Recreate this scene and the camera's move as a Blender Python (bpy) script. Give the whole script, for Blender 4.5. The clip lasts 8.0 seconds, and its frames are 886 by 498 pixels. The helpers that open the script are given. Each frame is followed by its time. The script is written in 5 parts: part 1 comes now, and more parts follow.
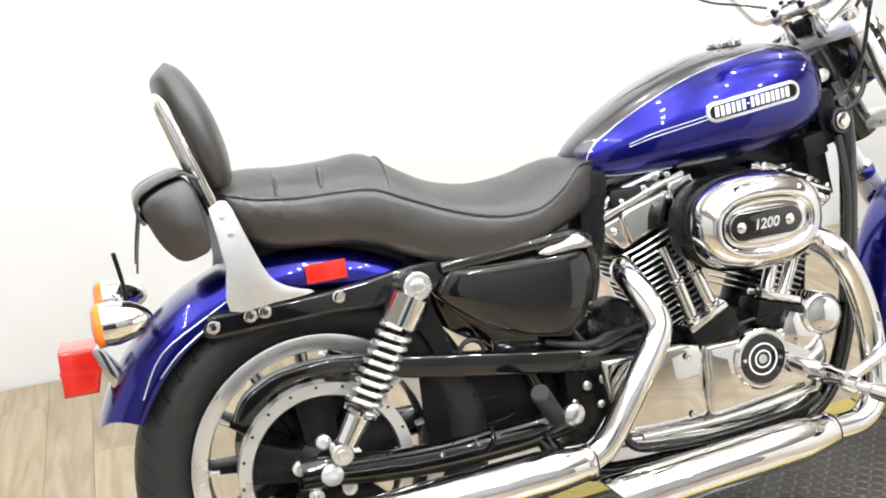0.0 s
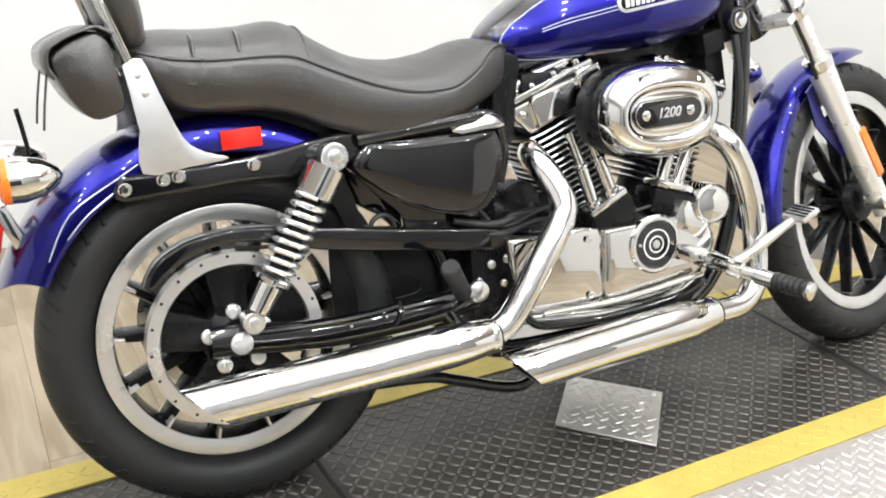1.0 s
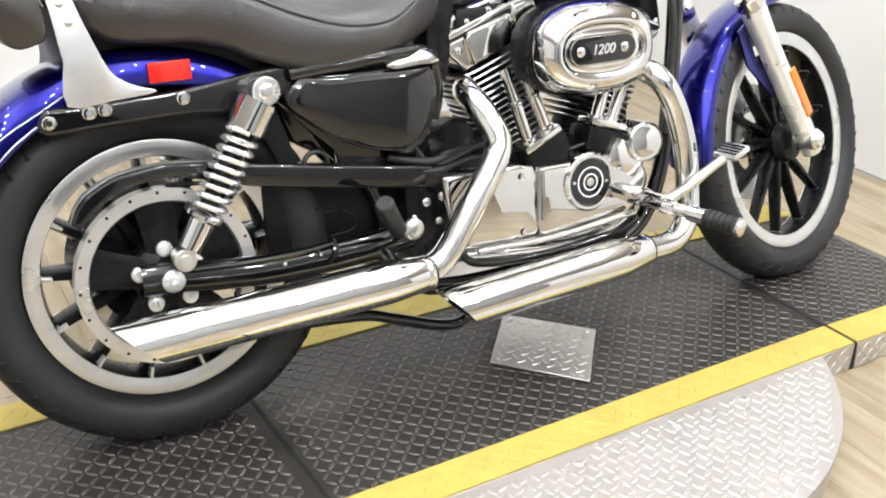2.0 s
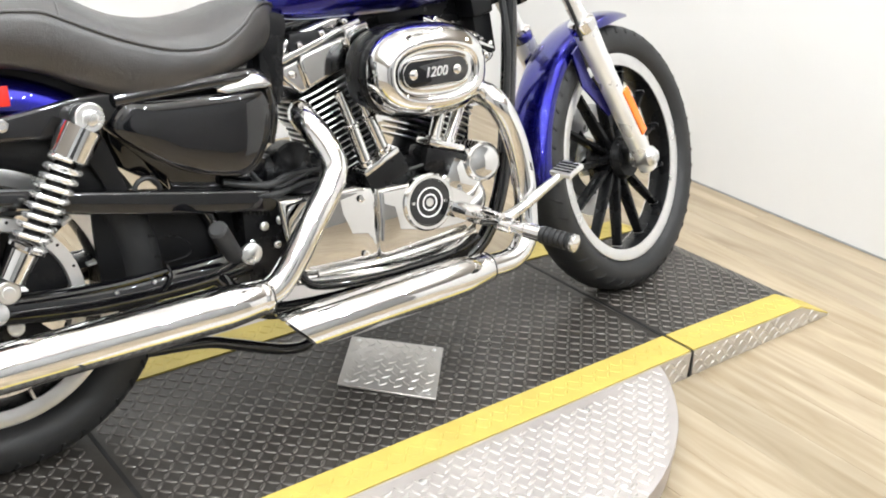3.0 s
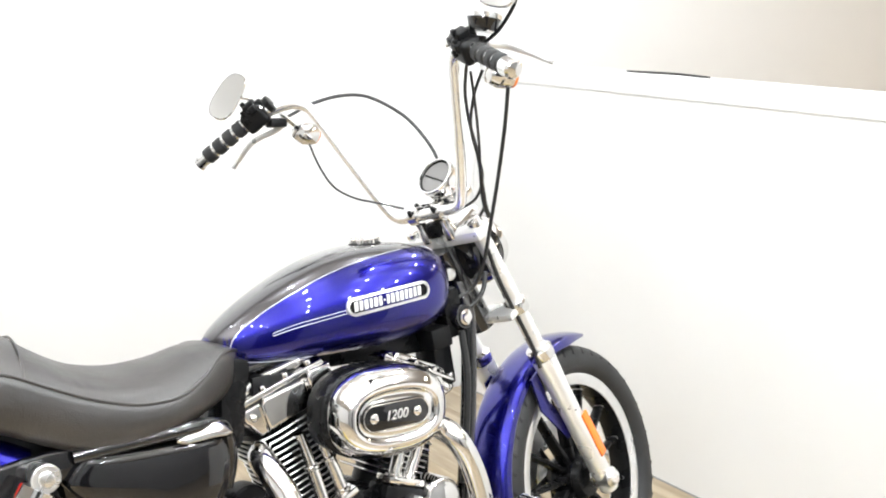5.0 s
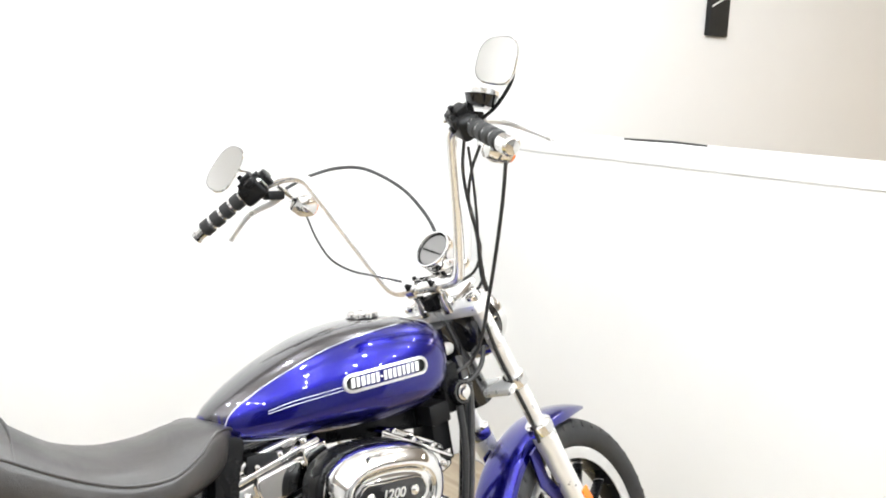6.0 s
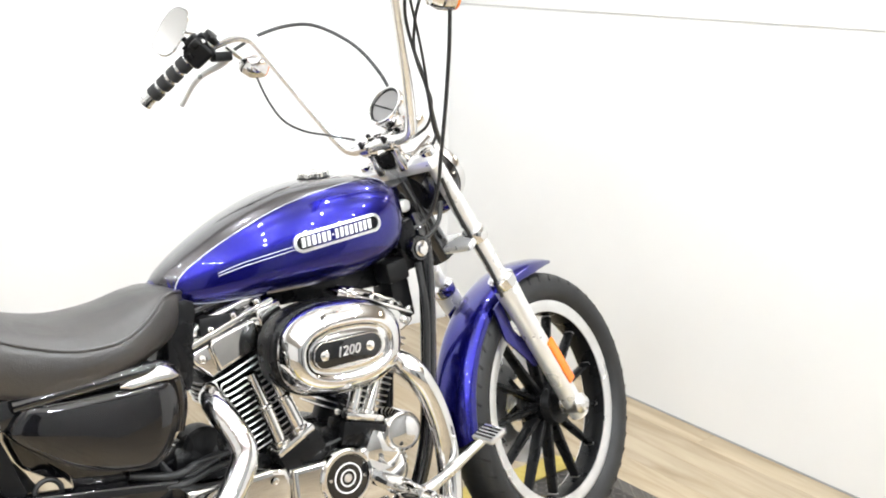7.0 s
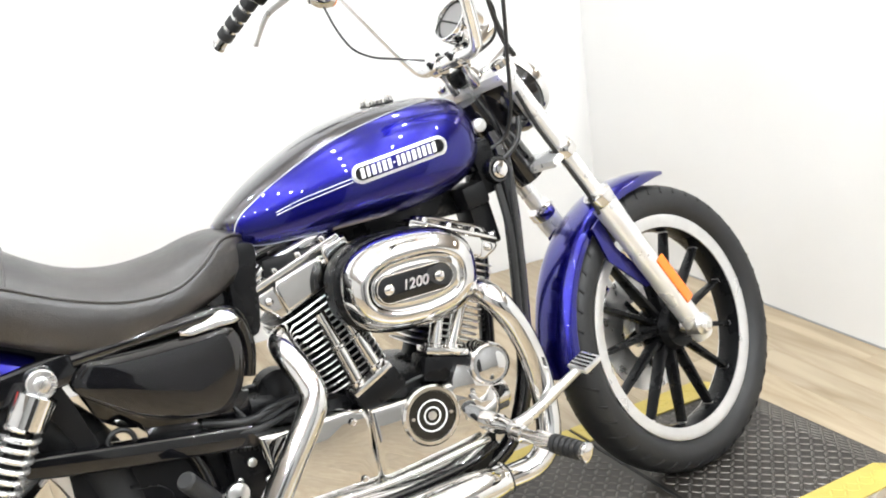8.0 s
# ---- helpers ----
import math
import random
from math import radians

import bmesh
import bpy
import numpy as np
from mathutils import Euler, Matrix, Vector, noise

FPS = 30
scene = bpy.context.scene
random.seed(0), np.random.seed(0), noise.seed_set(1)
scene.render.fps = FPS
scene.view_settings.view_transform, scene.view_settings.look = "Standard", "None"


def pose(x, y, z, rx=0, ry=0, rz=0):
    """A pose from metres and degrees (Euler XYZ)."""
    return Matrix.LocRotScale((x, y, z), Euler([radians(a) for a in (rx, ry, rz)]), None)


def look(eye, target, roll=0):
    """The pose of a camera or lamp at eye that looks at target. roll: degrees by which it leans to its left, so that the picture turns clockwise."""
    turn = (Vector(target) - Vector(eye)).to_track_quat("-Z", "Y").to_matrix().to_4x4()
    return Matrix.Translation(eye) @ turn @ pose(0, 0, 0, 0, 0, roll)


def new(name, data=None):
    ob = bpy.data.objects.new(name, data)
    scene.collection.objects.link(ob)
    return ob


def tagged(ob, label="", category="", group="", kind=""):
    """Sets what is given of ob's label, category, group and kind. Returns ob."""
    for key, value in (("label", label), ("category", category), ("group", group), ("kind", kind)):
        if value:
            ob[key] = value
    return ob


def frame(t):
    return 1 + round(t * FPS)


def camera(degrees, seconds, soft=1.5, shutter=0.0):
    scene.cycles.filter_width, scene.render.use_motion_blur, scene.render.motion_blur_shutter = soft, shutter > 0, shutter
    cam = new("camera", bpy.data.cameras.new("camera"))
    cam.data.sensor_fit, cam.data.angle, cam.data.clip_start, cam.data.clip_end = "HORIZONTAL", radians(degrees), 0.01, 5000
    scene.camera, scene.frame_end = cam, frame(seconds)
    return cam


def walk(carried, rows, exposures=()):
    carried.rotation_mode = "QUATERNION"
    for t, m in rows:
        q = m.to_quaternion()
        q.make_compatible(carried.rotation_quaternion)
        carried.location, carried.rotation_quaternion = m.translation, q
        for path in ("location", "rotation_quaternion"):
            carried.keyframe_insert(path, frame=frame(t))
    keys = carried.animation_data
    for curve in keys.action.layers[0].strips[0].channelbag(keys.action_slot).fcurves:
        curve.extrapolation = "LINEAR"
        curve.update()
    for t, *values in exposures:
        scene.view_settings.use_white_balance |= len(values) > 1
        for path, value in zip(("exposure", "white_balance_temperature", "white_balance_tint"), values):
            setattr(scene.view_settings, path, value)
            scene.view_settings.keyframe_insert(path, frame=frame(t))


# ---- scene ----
cam = camera(45.7, 8.0, soft=1.9)
PATH = [
    (0, (-0.264, -1.706, 1.278), (0.295, 0.11, 0.656), -5.0),
    (0.5, (-0.354, -1.7, 1.273), (0.382, 0.045, 0.63), -2.3),
    (1, (-0.386, -1.702, 1.217), (0.407, -0.04, 0.436), -0.1),
    (1.2, (-0.393, -1.702, 1.203), (0.382, -0.053, 0.379), 0.4),
    (2.3, (-0.368, -1.718, 1.19), (0.572, -0.179, 0.325), 0.7),
    (2.5, (-0.344, -1.739, 1.193), (0.633, -0.216, 0.339), 0.1),
    (3, (-0.315, -1.762, 1.198), (0.762, -0.29, 0.376), 2.5),
    (3.5, (-0.293, -1.742, 1.229), (0.859, -0.28, 0.496), 1.9),
    (4, (-0.293, -1.744, 1.298), (0.862, -0.231, 0.687), 2.9),
    (4.5, (-0.291, -1.737, 1.376), (0.879, -0.19, 0.89), 2.2),
    (5, (-0.293, -1.728, 1.411), (0.901, -0.174, 1.012), 3.3),
    (5.2, (-0.303, -1.7, 1.421), (0.916, -0.158, 1.051), 3.7),
    (6.3, (-0.267, -1.723, 1.457), (0.926, -0.143, 1.171), 3.0),
    (6.5, (-0.255, -1.734, 1.464), (0.927, -0.159, 1.118), 2.3),
    (7, (-0.166, -1.76, 1.404), (1.0, -0.224, 0.876), 0.9),
    (7.5, (-0.019, -1.811, 1.343), (0.96, -0.194, 0.687), -0.5),
    (8, (0.14, -1.8, 1.323), (0.939, -0.074, 0.702), -7.3),
]
walk(cam, [(t, look(e, g, r)) for t, e, g, r in PATH],
     [(0, 0.06), (0.5, -0.03), (1, -0.03), (2.5, 0.03), (3.5, 0.05), (4.5, 0.09), (6.5, 0.08), (8, 0.09)])

# ---- light ----
world = bpy.data.worlds.new("world")
scene.world = world
world.use_nodes = True
world.node_tree.nodes["Background"].inputs[0].default_value = (1.0, 0.985, 0.96, 1)
world.node_tree.nodes["Background"].inputs[1].default_value = 0.15


def area_lamp(name, place, target, sx, sy, watts, color=(0.90, 0.955, 1.0)):
    lamp = bpy.data.lights.new(name, "AREA")
    lamp.shape, lamp.size, lamp.size_y, lamp.energy, lamp.color = "RECTANGLE", sx, sy, watts, color
    ob = new(name, lamp)
    ob.matrix_world = look(place, target)
    return ob


CEIL = 2.95


# ---- materials ----
def material(name, color, rough=0.5, metal=0.0, coat=0.0, noise_amount=0.0, noise_scale=30.0, bump=0.0, bump_scale=200.0, rough_var=0.0,
             coat_rough=0.008, spec=0.5, dent=0.0, dent_scale=12.0):
    mat = bpy.data.materials.new(name)
    mat.use_nodes = True
    nt = mat.node_tree
    b = nt.nodes["Principled BSDF"]
    b.inputs["Base Color"].default_value = (*color, 1)
    b.inputs["Roughness"].default_value = rough
    b.inputs["Metallic"].default_value = metal
    b.inputs["Coat Weight"].default_value = coat
    b.inputs["Coat Roughness"].default_value = coat_rough
    b.inputs["Specular IOR Level"].default_value = spec
    geo = nt.nodes.new("ShaderNodeTexCoord")
    if noise_amount:
        n = nt.nodes.new("ShaderNodeTexNoise")
        n.inputs["Scale"].default_value = noise_scale
        n.inputs["Detail"].default_value = 6
        nt.links.new(geo.outputs["Object"], n.inputs["Vector"])
        mix = nt.nodes.new("ShaderNodeMix")
        mix.data_type = "RGBA"
        mix.inputs[6].default_value = (*[c * (1 - noise_amount) for c in color], 1)
        mix.inputs[7].default_value = (*[min(1, c * (1 + noise_amount)) for c in color], 1)
        nt.links.new(n.outputs["Fac"], mix.inputs[0])
        nt.links.new(mix.outputs[2], b.inputs["Base Color"])
    if rough_var:
        n2 = nt.nodes.new("ShaderNodeTexNoise")
        n2.inputs["Scale"].default_value = noise_scale * 0.37
        n2.inputs["Detail"].default_value = 5
        nt.links.new(geo.outputs["Object"], n2.inputs["Vector"])
        mr = nt.nodes.new("ShaderNodeMapRange")
        mr.inputs["From Min"].default_value, mr.inputs["From Max"].default_value = 0.3, 0.7
        mr.inputs["To Min"].default_value, mr.inputs["To Max"].default_value = max(0.01, rough - rough_var), rough + rough_var
        nt.links.new(n2.outputs["Fac"], mr.inputs["Value"])
        nt.links.new(mr.outputs["Result"], b.inputs["Roughness"])
    if bump:
        n3 = nt.nodes.new("ShaderNodeTexNoise")
        n3.inputs["Scale"].default_value = bump_scale
        n3.inputs["Detail"].default_value = 4
        nt.links.new(geo.outputs["Object"], n3.inputs["Vector"])
        bp = nt.nodes.new("ShaderNodeBump")
        bp.inputs["Strength"].default_value = bump
        bp.inputs["Distance"].default_value = 0.002
        nt.links.new(n3.outputs["Fac"], bp.inputs["Height"])
        nt.links.new(bp.outputs["Normal"], b.inputs["Normal"])
    if dent:
        n4 = nt.nodes.new("ShaderNodeTexNoise")
        n4.inputs["Scale"].default_value = dent_scale
        n4.inputs["Detail"].default_value = 3
        n4.inputs["Distortion"].default_value = 0.6
        nt.links.new(geo.outputs["Object"], n4.inputs["Vector"])
        bd = nt.nodes.new("ShaderNodeBump")
        bd.inputs["Strength"].default_value = dent
        bd.inputs["Distance"].default_value = 0.02
        nt.links.new(n4.outputs["Fac"], bd.inputs["Height"])
        nt.links.new(bd.outputs["Normal"], bp.inputs["Normal"])
    return mat


CHROME = material("chrome", (0.76, 0.756, 0.752), 0.009, 1.0, rough_var=0.006, noise_scale=18)
SPRINGCHROME = material("bright_spring_chrome", (0.93, 0.93, 0.93), 0.12, 0.80)
BRUSHED = material("brushed_steel", (0.85, 0.845, 0.84), 0.3, 1.0, rough_var=0.06, noise_scale=60)
FORKSILVER = material("satin_silver_paint", (0.82, 0.815, 0.805), 0.28, 0.62, noise_amount=0.03, noise_scale=40, rough_var=0.05)
ALLOY = material("satin_alloy", (0.74, 0.735, 0.73), 0.33, 0.85, noise_amount=0.09, noise_scale=40, rough_var=0.07)
BLUE = material("blue_pearl_paint", (0.0055, 0.0052, 0.185), 0.27, 0.92, coat=1.0, noise_amount=0.12, noise_scale=900)
SILVERLINE = material("silver_pinstripe", (0.6, 0.62, 0.7), 0.25, 0.6)
PEARLBLACK = material("black_pearl_paint", (0.075, 0.072, 0.078), 0.24, 0.85, coat=1.0, noise_amount=0.1, noise_scale=900)
GLOSSBLACK = material("gloss_black_paint", (0.004, 0.004, 0.005), 0.07, 0.0, coat=1.0, spec=0.3, rough_var=0.02, noise_scale=14)
SATINBLACK = material("satin_black_metal", (0.006, 0.006, 0.0065), 0.28, 0.0, noise_amount=0.3, noise_scale=50, rough_var=0.1, spec=0.2, bump=0.15, bump_scale=500)
LEATHER = material("black_leather", (0.015, 0.015, 0.016), 0.33, 0.0, coat=0.15, coat_rough=0.22, spec=0.9, noise_amount=0.25, noise_scale=9, rough_var=0.15, bump=0.35, bump_scale=420, dent=0.22, dent_scale=11)
# brown noise tone puts the seat's warm sheen into the leather colour
LEATHER.node_tree.nodes["Mix"].inputs[6].default_value = (0.011, 0.011, 0.0125, 1)
LEATHER.node_tree.nodes["Mix"].inputs[7].default_value = (0.030, 0.023, 0.018, 1)
RUBBER = material("tyre_rubber", (0.017, 0.017, 0.0175), 0.5, 0.0, spec=0.42, noise_amount=0.25, noise_scale=25, rough_var=0.1, bump=0.2, bump_scale=300)
PLASTIC = material("black_plastic", (0.006, 0.006, 0.0065), 0.38, 0.0, spec=0.22, noise_amount=0.2, noise_scale=40, rough_var=0.08)
DARK = material("flat_black", (0.006, 0.006, 0.006), 0.7)
RED = material("red_lens", (0.6, 0.02, 0.012), 0.12, 0.0, coat=0.6, noise_amount=0.12, noise_scale=60)
ORANGE = material("amber_lens", (0.9, 0.2, 0.01), 0.15, 0.0, coat=0.6, noise_amount=0.08, noise_scale=80)
WHITEMARK = material("white_mark", (0.75, 0.75, 0.74), 0.4)
YELLOW = material("yellow_paint", (0.50, 0.39, 0.085), 0.5, 0.0, noise_amount=0.22, noise_scale=14, rough_var=0.1, bump=0.2, bump_scale=120)
DECK = material("black_tread_plate", (0.043, 0.038, 0.033), 0.40, 0.3, noise_amount=0.55, noise_scale=5, rough_var=0.12, bump=0.2, bump_scale=160)
# lug highlights are put into a colour lighter than the deck
DECKLUG = material("light_tread_lug", (0.115, 0.106, 0.096), 0.34, 0.5, noise_amount=0.4, noise_scale=12, rough_var=0.1)
# disc lugs are lighter than the disc plate
DISCLUG = material("pale_tread_lug", (0.60, 0.57, 0.54), 0.30, 0.7, noise_amount=0.1, noise_scale=20)
BAREPLATE = material("bare_tread_plate", (0.58, 0.555, 0.525), 0.38, 0.75, noise_amount=0.2, noise_scale=16, rough_var=0.1)
DISCPLATE = material("bright_tread_plate", (0.47, 0.435, 0.415), 0.40, 0.5, noise_amount=0.12, noise_scale=10, rough_var=0.1)
WALLWHITE = material("white_wall_paint", (0.715, 0.710, 0.700), 0.6, 0.0, noise_amount=0.025, noise_scale=3, bump=0.06, bump_scale=80)
BEIGE = material("beige_bounce_paint", (0.74, 0.63, 0.48), 0.7, 0.0, noise_amount=0.05, noise_scale=2.5, bump=0.06, bump_scale=80)
CEILPAINT = material("ceiling_paint", (0.47, 0.44, 0.41), 0.8, 0.0, noise_amount=0.04, noise_scale=3)
BACKROOM = material("showroom_wall_paint", (0.29, 0.29, 0.29), 0.7, 0.0, noise_amount=0.1, noise_scale=2)
GLASSY = material("gauge_glass", (0.19, 0.185, 0.18), 0.12, 0.0, spec=0.5)
MIRROR = material("mirror_glass", (0.52, 0.525, 0.53), 0.03, 1.0)
CABLE = material("black_cable", (0.014, 0.014, 0.014), 0.4, 0.0, noise_amount=0.2, noise_scale=60)


def glow(name, color, strength):
    mat = bpy.data.materials.new(name)
    mat.use_nodes = True
    b = mat.node_tree.nodes["Principled BSDF"]
    b.inputs["Base Color"].default_value = (*color, 1)
    b.inputs["Emission Color"].default_value = (*color, 1)
    b.inputs["Emission Strength"].default_value = strength
    return mat


def wood():
    mat = bpy.data.materials.new("light_oak_plank")
    mat.use_nodes = True
    nt = mat.node_tree
    b = nt.nodes["Principled BSDF"]
    co = nt.nodes.new("ShaderNodeTexCoord")
    info = nt.nodes.new("ShaderNodeObjectInfo")
    mp = nt.nodes.new("ShaderNodeMapping")
    mp.inputs["Scale"].default_value = (9.0, 0.9, 6.0)
    add = nt.nodes.new("ShaderNodeVectorMath")
    sc = nt.nodes.new("ShaderNodeVectorMath")
    sc.operation = "SCALE"
    sc.inputs[0].default_value = (7.0, 13.0, 5.0)
    nt.links.new(info.outputs["Random"], sc.inputs["Scale"])
    nt.links.new(co.outputs["Object"], add.inputs[0])
    nt.links.new(sc.outputs[0], add.inputs[1])
    nt.links.new(add.outputs[0], mp.inputs["Vector"])
    n = nt.nodes.new("ShaderNodeTexNoise")
    n.inputs["Scale"].default_value, n.inputs["Detail"].default_value, n.inputs["Distortion"].default_value = 2.2, 9, 1.1
    nt.links.new(mp.outputs[0], n.inputs["Vector"])
    ramp = nt.nodes.new("ShaderNodeValToRGB")
    ramp.color_ramp.elements[0].position, ramp.color_ramp.elements[1].position = 0.3, 0.72
    ramp.color_ramp.elements[0].color, ramp.color_ramp.elements[1].color = (0.265, 0.200, 0.120, 1), (0.43, 0.355, 0.252, 1)
    nt.links.new(n.outputs["Fac"], ramp.inputs[0])
    hsv = nt.nodes.new("ShaderNodeHueSaturation")
    mr = nt.nodes.new("ShaderNodeMapRange")
    mr.inputs["To Min"].default_value, mr.inputs["To Max"].default_value = 0.87, 1.13
    nt.links.new(info.outputs["Random"], mr.inputs["Value"])
    nt.links.new(mr.outputs[0], hsv.inputs["Value"])
    nt.links.new(ramp.outputs[0], hsv.inputs["Color"])
    nt.links.new(hsv.outputs[0], b.inputs["Base Color"])
    b.inputs["Roughness"].default_value = 0.32
    bp = nt.nodes.new("ShaderNodeBump")
    bp.inputs["Strength"].default_value, bp.inputs["Distance"].default_value = 0.15, 0.001
    nt.links.new(n.outputs["Fac"], bp.inputs["Height"])
    nt.links.new(bp.outputs[0], b.inputs["Normal"])
    return mat


OAK = wood()


# ---- mesh helpers ----
def V(*a):
    return Vector(a)


def smooth_line(pts, n=6, closed=False):
    """Catmull-Rom through the points."""
    pts = [Vector(p) for p in pts]
    if len(pts) < 3 or n < 2:
        return pts
    out = []
    for i in range(len(pts) - 1):
        p0, p1, p2, p3 = pts[max(i - 1, 0)], pts[i], pts[i + 1], pts[min(i + 2, len(pts) - 1)]
        for k in range(n):
            t = k / n
            out.append(0.5 * ((2 * p1) + (p2 - p0) * t + (2 * p0 - 5 * p1 + 4 * p2 - p3) * t * t + (3 * p1 - p0 - 3 * p2 + p3) * t ** 3))
    out.append(pts[-1])
    return out


def add_rings(bm, rings, cap=True, closed=False, wrap=True):
    vs = [[bm.verts.new(p) for p in ring] for ring in rings]
    n = len(vs[0])
    pairs = list(zip(vs, vs[1:])) + ([(vs[-1], vs[0])] if closed else [])
    for a, b in pairs:
        for i in range(n if wrap else n - 1):
            j = (i + 1) % n
            bm.faces.new((a[i], a[j], b[j], b[i]))
    if cap and not closed:
        bm.faces.new(list(reversed(vs[0])))
        bm.faces.new(vs[-1])


def add_tube(bm, path, r, seg=12, sub=6, cap=True, flat=1.0):
    pts = smooth_line(path, sub)
    m = len(pts)
    if isinstance(r, (list, tuple)):
        k = (len(r) - 1) / (m - 1)
        rs = []
        for i in range(m):
            f = i * k
            a = min(int(f), len(r) - 2)
            rs.append(r[a] + (r[a + 1] - r[a]) * (f - a))
    else:
        rs = [r] * m
    up = None
    rings = []
    for i, p in enumerate(pts):
        d = (pts[min(i + 1, m - 1)] - pts[max(i - 1, 0)]).normalized()
        if up is None:
            up = Vector((0, 0, 1)) if abs(d.z) < 0.9 else Vector((0, 1, 0))
        side = d.cross(up).normalized()
        up = side.cross(d).normalized()
        rings.append([p + side * (math.cos(a) * rs[i]) + up * (math.sin(a) * rs[i] * flat) for a in (2 * math.pi * k / seg for k in range(seg))])
    add_rings(bm, rings, cap)


def basis(axis):
    z = Vector(axis).normalized()
    x = (Vector((0, 0, 1)) if abs(z.z) < 0.9 else Vector((1, 0, 0))).cross(z).normalized()
    return x, z.cross(x), z


def add_lathe(bm, centre, axis, profile, seg=32, cap=True, closed=False):
    """profile: (along the axis, radius)."""
    x, y, z = basis(axis)
    c = Vector(centre)
    rings = [[c + z * a + (x * math.cos(t) + y * math.sin(t)) * max(r, 1e-4) for t in (2 * math.pi * k / seg for k in range(seg))] for a, r in profile]
    add_rings(bm, rings, cap, closed)


def add_box(bm, m, sx, sy, sz, bevel=0.0, seg=2):
    res = bmesh.ops.create_cube(bm, size=1.0, matrix=m @ Matrix.Diagonal((sx, sy, sz, 1)))
    if bevel:
        edges = list({e for v in res["verts"] for e in v.link_edges})
        bmesh.ops.bevel(bm, geom=edges, offset=bevel, segments=seg, affect="EDGES", profile=0.6)


def add_plate(bm, pts, y0, y1, bevel=0.003, seg=2, frame_m=None):
    """A flat plate: outline (x, z), from y0 to y1."""
    f = frame_m or Matrix.Identity(4)
    a = [bm.verts.new(f @ Vector((x, y0, z))) for x, z in pts]
    b = [bm.verts.new(f @ Vector((x, y1, z))) for x, z in pts]
    n = len(pts)
    faces = [bm.faces.new(a), bm.faces.new(list(reversed(b)))]
    for i in range(n):
        j = (i + 1) % n
        faces.append(bm.faces.new((a[j], a[i], b[i], b[j])))
    bmesh.ops.recalc_face_normals(bm, faces=faces)
    if bevel:
        edges = list({e for f_ in faces[:2] for e in f_.edges})
        bmesh.ops.bevel(bm, geom=edges, offset=bevel, segments=seg, affect="EDGES", profile=0.6)


def oval(cx, cz, rx, rz, power=2.0, n=48, tilt=0.0):
    out = []
    for k in range(n):
        a = 2 * math.pi * k / n
        u = rx * math.copysign(abs(math.cos(a)) ** (2 / power), math.cos(a))
        w = rz * math.copysign(abs(math.sin(a)) ** (2 / power), math.sin(a))
        out.append((cx + u * math.cos(tilt) - w * math.sin(tilt), cz + u * math.sin(tilt) + w * math.cos(tilt)))
    return out


def curve2(pts, n=6):
    return [(p.x, p.y) for p in smooth_line([(x, z, 0) for x, z in pts], n)]


def part(name, bm, mat, parent=None, label="", m=None, sharp=38):
    """Links a bmesh as one mesh object under a thing or a part."""
    bmesh.ops.recalc_face_normals(bm, faces=bm.faces)
    if m is not None:
        bm.transform(m)
    me = bpy.data.meshes.new(name)
    bm.to_mesh(me)
    bm.free()
    me.materials.append(mat)
    for p in me.polygons:
        p.use_smooth = True
    me.set_sharp_from_angle(angle=radians(sharp))
    ob = new(name, me)
    if parent is not None:
        ob.parent = parent
    if label:
        tagged(ob, label)
    return ob


def tube(name, path, r, mat, parent, label="", seg=12, sub=6, m=None, flat=1.0):
    bm = bmesh.new()
    add_tube(bm, path, r, seg, sub, flat=flat)
    return part(name, bm, mat, parent, label, m)


def lathe(name, centre, axis, profile, mat, parent, label="", seg=32, m=None, closed=False, cap=True):
    bm = bmesh.new()
    add_lathe(bm, centre, axis, profile, seg, cap, closed)
    return part(name, bm, mat, parent, label, m)


def plate(name, pts, y0, y1, mat, parent, label="", bevel=0.003, m=None, seg=2):
    bm = bmesh.new()
    add_plate(bm, pts, y0, y1, bevel, seg)
    return part(name, bm, mat, parent, label, m)


def box(name, centre, size, mat, parent, label="", bevel=0.004, rot=(0, 0, 0), m=None):
    bm = bmesh.new()
    add_box(bm, pose(*centre, *rot), *size, bevel)
    return part(name, bm, mat, parent, label, m)


# ---- the room ----
FLOOR_Z = -0.072


def slab(name, lo, hi, mat, label="", category="", kind="structure", bevel=0.0):
    bm = bmesh.new()
    c = [(a + b) / 2 for a, b in zip(lo, hi)]
    add_box(bm, pose(*c), *[b - a for a, b in zip(lo, hi)], bevel)
    return tagged(part(name, bm, mat), label, category, "", kind)


slab("floor", (-4.6, -5.2, FLOOR_Z - 0.12), (6.25, 1.8, FLOOR_Z - 0.006), SATINBLACK, "dark underlay below the light oak plank floor", "floor")
slab("wall_north", (-4.6, 1.66, FLOOR_Z - 0.006), (6.25, 1.80, CEIL), WALLWHITE, "tall plain white painted studio wall behind the motorcycle", "wall")
low_wall = slab("wall_east", (2.45, -3.2, FLOOR_Z - 0.006), (2.60, 1.66, 1.245), WALLWHITE, "waist-high white painted partition wall beside the ramp", "wall")
slab("trim", (2.442, -3.2, 1.245), (2.63, 1.66, 1.32), WALLWHITE, "thick white painted cap along the top of the partition", "trim", bevel=0.004)
slab("baseboard", (2.446, -3.2, FLOOR_Z), (2.45, 1.66, FLOOR_Z + 0.005), BACKROOM, "thin grey joint along the foot of the partition", "baseboard")
# out of view; beige so that its bounce warms the white wall
slab("wall_far", (6.1, -5.2, FLOOR_Z - 0.006), (6.25, 1.66, CEIL), BEIGE, "unseen far wall, added in beige to bounce warm light", "wall")
